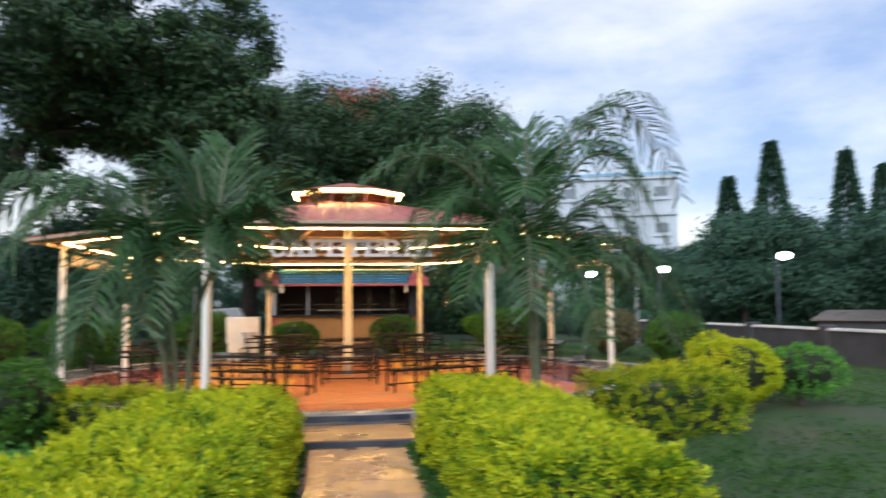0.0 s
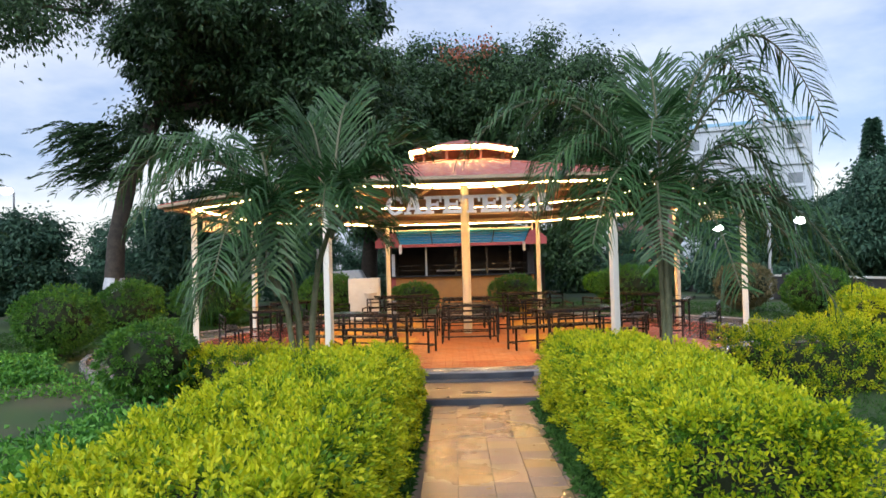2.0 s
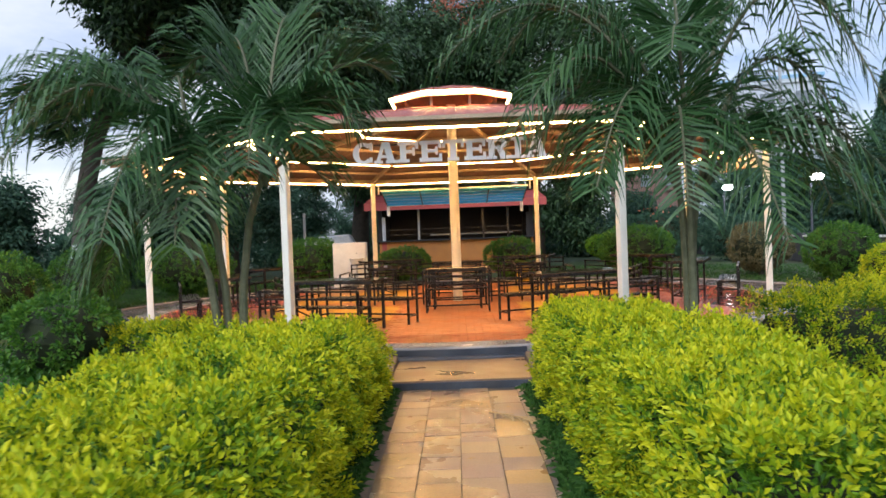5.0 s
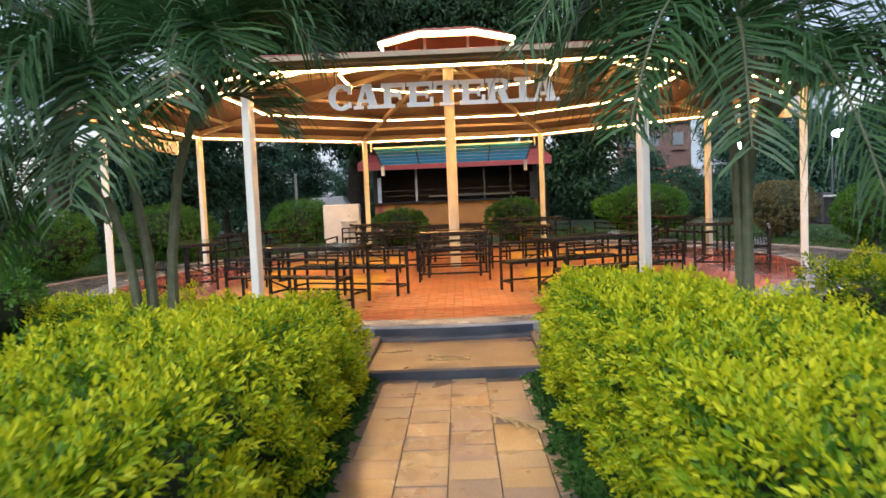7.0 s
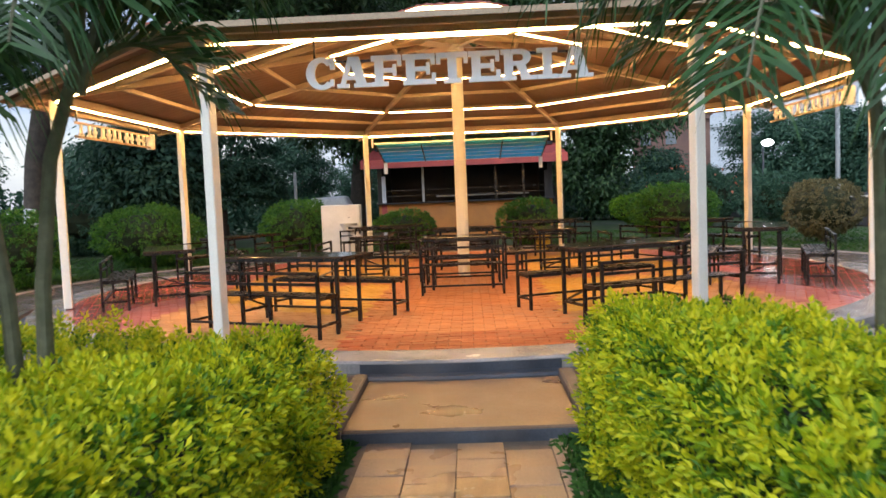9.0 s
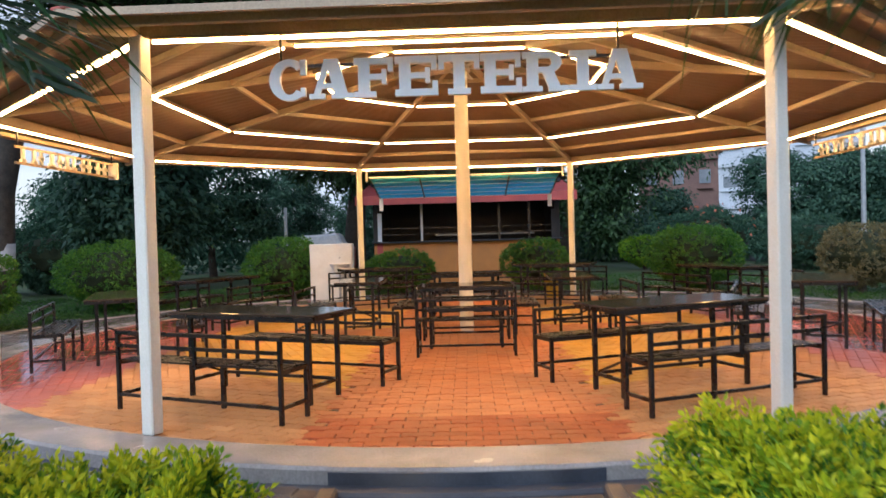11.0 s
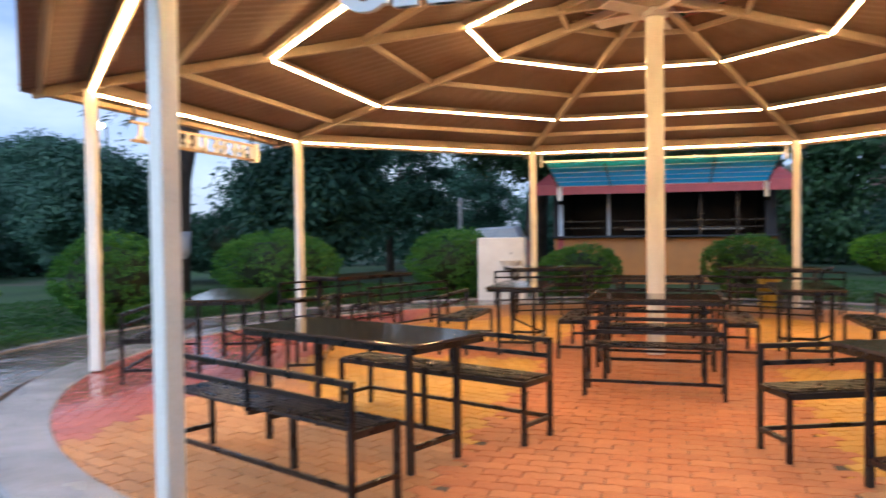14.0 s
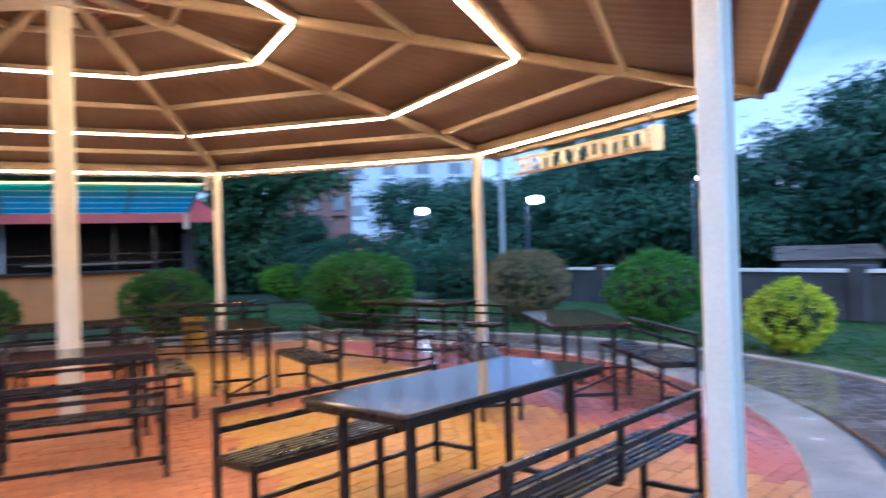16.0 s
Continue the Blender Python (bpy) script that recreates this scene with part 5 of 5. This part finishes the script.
def bare_patch(sampler):
    """Leaves an oval of bare earth free."""
    def f(g):
        while True:
            x, y = sampler(g)
            if ((x + 5.6) / 0.9) ** 2 + ((y + 8.3) / 1.3) ** 2 > 0.6 + 0.5 * g.uniform():
                return (x, y)
    return f


cover("ground_cover", "dark green broad-leaved ground cover beside the hedge", 16000, in_box(-4.3, -2.15, -14.0, -8.7), 0.10, 0.05, L_COVER, 81, 0.34)
cover("ground_cover", "weedy green ground plants on bare earth", 11000, bare_patch(in_box(-9.5, -4.2, -12.5, -5.5)), 0.09, 0.035, L_COVER, 82, 0.16)
cover("ground_cover", "dense low green plants beside the round walk", 15000, in_ring(8.35, 10.4, 196, 222), 0.10, 0.045, L_COVER, 88, 0.42)
cover("grass", "rough lawn grass outside the round walk", 30000, in_ring(8.2, 14.0, 100, 205), 0.13, 0.014, L_GRASS, 83, 0.05)
cover("grass", "lawn grass outside the round walk", 30000, in_ring(8.2, 15.0, -40, 80), 0.11, 0.012, L_GRASS, 84, 0.03)
cover("grass", "short lawn grass behind the hedge", 20000, in_box(1.5, 8.5, -15.5, -8.3), 0.10, 0.012, L_GRASS, 85, 0.03)


def verge(x0, x1, seed):
    rng = np.random.default_rng(seed)
    n = 12000
    P = np.c_[rng.uniform(x0, x1, n), rng.uniform(-15, -7.3, n), np.full(n, PATH_Z - 0.03)]
    D = rng.normal(size=(n, 3)) * 0.45 + np.array((0, 0, 0.8))
    ob = leaves("grass", P, D, 0.14, 0.010, L_GRASS, None, rng, 0.5)
    return tagged(ob, "dark grass verge between path and hedge", "grass", kind="stuff")


verge(-1.0, -0.66, 86)
verge(0.62, 1.02, 87)

# ---- distance: walls, lamps, buildings ----
wall = thing("boundary_wall", pose(0, 0, GARDEN_Z), "weathered grey boundary wall, darkened for tree shade, with pale coping and piers", "wall", kind="structure")
for p, q in (((13.2, -9.0), (11.6, 33.0)), ((-21.0, -6.0), (-25.5, 24.0))):
    a, b = Vector((*p, 0)), Vector((*q, 0))
    part("wall_panel", bar(a + Vector((0, 0, 0.44)), b + Vector((0, 0, 0.44)), 0.2, 0.88), M_WALLGREY, wall)
    part("coping", bar(a + Vector((0, 0, 0.91)), b + Vector((0, 0, 0.91)), 0.28, 0.06), M_WHITE, wall, "pale coping")
    for k in range(13):
        c = a.lerp(b, k / 12)
        part("pier", box(c.x, c.y, 0.51, 0.36, 0.36, 1.02), M_WALLGREY, wall, bevel=0.02)


def street_lamp(x, y, h, label="slim street lamp with a bright white head"):
    s = thing("street_lamp", pose(x, y, GARDEN_Z - 0.2), label, "street lamp", "street lamps")
    part("pole", rod((0, 0, 0), (0, 0, h), 0.055, 0.035, 10), M_BLACKPAINT, s)
    part("arm", bar((0, 0, h - 0.03), (0.0, -0.45, h + 0.05), 0.05, 0.05), M_BLACKPAINT, s)
    bm = bmesh.new()
    bmesh.ops.create_icosphere(bm, subdivisions=2, radius=0.20, matrix=Matrix.Translation((0, -0.5, h + 0.0)) @ Matrix.Diagonal((1.2, 1.2, 0.72, 1)))
    part("lamp_head", bm, G_LAMP, s, "glowing white lamp head")
    return s


street_lamp(-17.44, 12.4, 5.2)
pole_thing = thing("utility_pole", pose(12.15, 13.0, GARDEN_Z - 0.2), "tall grey utility pole among the trees", "pole")
part("shaft", rod((0, 0, 0), (0, 0, 7.5), 0.08, 0.055, 10), M_GREY, pole_thing)
part("cross_arm", bar((-0.5, 0, 7.2), (0.5, 0, 7.2), 0.07, 0.07), M_GREY, pole_thing)
street_lamp(12.5, 20.2, 3.3)
street_lamp(13.4, 13.5, 3.25)
street_lamp(15.8, 8.6, 3.5)

# ---- buildings in the distance ----
def building(m, w, d, h, floors, bays, material, label, parapet=None):
    b = thing("building", m, label, "building")
    part("wall", box(0, 0, h / 2, w, d, h), material, b)
    part("roof", box(0, 0, h + 0.15, w + 0.5, d + 0.5, 0.3), parapet or material, b)
    for f in range(floors):
        z = h * (f + 0.55) / floors
        part("floor_band", box(0, -d / 2 - 0.1, h * (f + 1) / floors - 0.2, w, 0.25, 0.35), material, b)
        for k in range(bays):
            x = -w / 2 + w * (k + 0.5) / bays
            fr = part("window", box(x, -d / 2 - 0.02, z, w / bays * 0.42, 0.08, h / floors * 0.26), M_GLASSDARK, b, "dark window")
            part("window_sill", box(x, -d / 2 - 0.1, z - h / floors * 0.22, w / bays * 0.56, 0.2, 0.08), material, fr)
    return b


building(pose(25.8, 60, -0.4, 0, 0, -18), 18, 8, 14.6, 4, 6, M_BUILD, "pale distant building with a blue parapet", M_BUILDBLUE)
building(pose(13.0, 37, -0.4, 0, 0, -12), 4.5, 5, 6.1, 2, 3, M_BRICKFAR, "brown distant house above the trees")

shed = thing("shed", pose(16.0, 4.6, GARDEN_Z - 0.1, 0, 0, -50), "low grey shed behind the boundary wall", "shed")
part("shed_wall", box(0, 0, 0.6, 2.0, 1.4, 1.2), M_WALLGREY, shed)
bm = box(0, 0, 1.30, 2.3, 1.7, 0.05)
for v in bm.verts:
    v.co.z += 0.16 * v.co.y
part("shed_roof", bm, M_SIDEKERB, shed, "weathered sheet roof")

# ---- pavers and tiles, last ----
def paver_outline(w, h, tooth):
    """Interlocking paver: the long sides step in a shallow zigzag."""
    hw, hh = w / 2, h / 2
    return [(-hw, -hh), (-hw / 2, -hh + tooth), (0, -hh), (hw / 2, -hh - tooth * 0 + tooth), (hw, -hh),
            (hw, hh), (hw / 2, hh + tooth), (0, hh), (-hw / 2, hh + tooth), (-hw, hh)]


def paver_solid(outline, depth, shrink):
    """Top face with a narrow chamfer and walls: vertices and faces."""
    n = len(outline)
    cx = sum(p[0] for p in outline) / n
    cy = sum(p[1] for p in outline) / n
    top = [((x - cx) * (1 - shrink) + cx, (y - cy) * (1 - shrink) + cy, 0.0) for x, y in outline]
    mid = [(x, y, -0.005) for x, y in outline]
    low = [(x, y, -depth) for x, y in outline]
    V = top + mid + low
    F = [tuple(range(n))]
    for k in range(n):
        j = (k + 1) % n
        F += [(k, n + k, n + j, j), (n + k, 2 * n + k, 2 * n + j, n + j)]
    return V, F


def pave(name, places, V, F, mats_single, mats_joined, parent, near, rng, limit=300, tilt=0.004):
    """Lay pieces at (x, y, turn, key, scale); those near the path are objects of their own, the rest one joined part."""
    base = {}
    singles = [p for p in places if near(p)][:limit]
    chosen = set(map(id, singles))
    V0 = np.array(V)
    for p in singles:
        x, y, z, turn, key = p
        if key not in base:
            me = bpy.data.meshes.new(name)
            me.from_pydata(V, [], F)
            me.materials.append(mats_single[key])
            base[key] = me
        ob = new(name, base[key])
        ob.parent = parent
        ob.matrix_local = pose(x, y, z + rng.uniform(-0.002, 0.002), math.degrees(rng.normal() * tilt), math.degrees(rng.normal() * tilt), math.degrees(turn))
    groups = {}
    for p in places:
        if id(p) not in chosen:
            groups.setdefault(p[4], []).append(p)
    for key, ps in groups.items():
        VV, FF = [], []
        for x, y, z, turn, _ in ps:
            c, s = math.cos(turn), math.sin(turn)
            R = np.array(((c, -s, 0), (s, c, 0), (0, 0, 1)))
            W = V0 @ R.T
            W[:, 2] += rng.normal() * tilt * W[:, 0] + rng.normal() * tilt * W[:, 1] + rng.uniform(-0.002, 0.002)
            o = len(VV)
            VV += (W + np.array((x, y, z))).tolist()
            FF += [tuple(i + o for i in f) for f in F]
        ob = link_mesh(name + "s", VV, FF, mats_joined[key], parent)
        ob["kind"] = "stuff"


rng = np.random.default_rng(101)
PW, PH = 0.225, 0.112
V, F = paver_solid(paver_outline(PW - 0.007, PH - 0.007, 0.016), 0.06, 0.03)


def floor_colour(x, y):
    r = math.hypot(x, y)
    if y < -5.0 and abs(x) < 1.1:
        return "ember"
    if abs(x) < 1.12 or abs(y) < 0.6 and r < 3.0:
        return "orange"
    if abs(x) > 3.7:
        return "red"
    return "tan" if r > 3.95 + 0.18 * math.sin(3.1 * x + 2.3 * y) else "yellow"


def lay_field(turn, z, inside):
    """Rows of pavers laid at an angle, kept where their middle falls inside."""
    out, c, s = [], math.cos(turn), math.sin(turn)
    rows = int(R_CURB_IN / PH) + 1
    for j in range(-rows, rows + 1):
        for i in range(-27, 28):
            u, v = i * PW + (PW / 2 if j % 2 else 0), j * PH
            x, y = c * u - s * v, s * u + c * v
            if math.hypot(x, y) < R_CURB_IN + 0.08 and inside(x, y):
                out.append((x, y, z, turn, floor_colour(x, y)))
    return out


def in_sector(a):
    d = Vector((math.cos(a), math.sin(a)))
    return lambda x, y: abs(x) >= 0.99 and (x * d.x + y * d.y) >= 0.9238 * math.hypot(x, y) - 0.05


# the aisle runs straight through; each seating sector is laid square to its own side
places = lay_field(0.0, -0.007, lambda x, y: abs(x) < 1.12)
for k, a in enumerate(CORNERS):
    places += lay_field(a + math.pi / 2, -0.0105 - 0.002 * (k % 2), in_sector(a))
pave("paver", places, V, F, M_PAVER, M_PAVER_ALL, floor, lambda p: p[1] < -3.7 and -2.2 < p[0] < 1.3, rng)

V, F = paver_solid(paver_outline(0.216, 0.130, 0.012), 0.06, 0.04)
places = []
r = R_WALK_IN + 0.075
while r < R_WALK_OUT - 0.04:
    n = int(2 * math.pi * r / 0.223)
    o = rng.uniform(0, 1)
    for k in range(n):
        a = 2 * math.pi * (k + o) / n
        x, y = r * math.cos(a), r * math.sin(a)
        if y < 0 and abs(x - 0.02) < 0.965:
            continue
        places.append((x, y, WALK_Z, a + math.pi / 2, "grey"))
    r += 0.139
pave("paver", places, V, F, {"grey": M_WALK}, {"grey": M_WALK_ALL}, walk_bed, lambda p: p[0] < -3.2 and -6.6 < p[1] < -3.9, rng, tilt=0.012)

places = []
TW = 0.278
V, F = paver_solid([(-TW / 2, -TW / 2), (TW / 2, -TW / 2), (TW / 2, TW / 2), (-TW / 2, TW / 2)], 0.04, 0.014)
for c, x in enumerate((-0.430, -0.148, 0.134, 0.416)):
    o = (0.0, 0.13, 0.05, 0.19)[c]
    for k in range(46):
        places.append((x, -7.80 - o - 0.280 * k, PATH_Z, 0.0, "sand"))
pave("tile", places, V, F, {"sand": M_PATH}, {"sand": M_PATH}, path_bed, lambda p: True, rng, tilt=0.006)
V, F = paver_solid([(-0.06, -TW / 2), (0.06, -TW / 2), (0.06, TW / 2), (-0.06, TW / 2)], 0.04, 0.03)
places = [(0.620, -7.80 - 0.280 * k, PATH_Z, 0.0, "sand") for k in range(46)]
pave("edge_tile", places, V, F, {"sand": M_PATH}, {"sand": M_PATH}, path_bed, lambda p: True, rng, tilt=0.006)


# ---- litter on path and floor ----
def dry_frond():
    f = thing("dry_palm_leaf", pose(0.45, -9.0, PATH_Z + 0.006, 0, 0, -45), "fallen dry palm leaf on the wet path", "leaf litter")
    r2 = random.Random(8)
    part("midrib", limb([(-0.3, 0.02, 0.006), (0, 0, 0.012), (0.26, -0.02, 0.006)], [0.008, 0.006, 0.003], 6), M_DRY, f)
    for k in range(15):
        x = -0.22 + 0.032 * k
        s = 1 if k % 2 else -1
        part("leaflet", bar((x, 0, 0.008), (x + r2.uniform(0.08, 0.2), s * r2.uniform(0.03, 0.12), 0.004), 0.018, 0.003), M_DRY, f)


M_DRY = mat("dry_straw_leaf", (0.34, 0.22, 0.10), (0.48, 0.34, 0.17), 12.0, (0.6, 0.8), bump=0.2)
dry_frond()
r2 = random.Random(9)
leaf_first = None
for k in range(26):
    x, y = r2.uniform(-0.55, 0.55), r2.uniform(-13.5, -7.9)
    m = pose(x, y, PATH_Z + 0.004, r2.uniform(-8, 8), r2.uniform(-8, 8), r2.uniform(0, 360))
    if leaf_first is None:
        leaf_first = tagged(link_mesh("fallen_leaf", [(-0.03, 0, 0), (0, 0.014, 0.004), (0.035, 0, 0.006), (0, -0.014, 0.004), (0, 0, 0.0)],
                                      [(0, 4, 1), (1, 4, 2), (2, 4, 3), (3, 4, 0)], M_DRY), "small dry fallen leaf on the path", "leaf litter", "fallen leaves")
        leaf_first.matrix_world = m
    else:
        copy_thing(leaf_first, m)
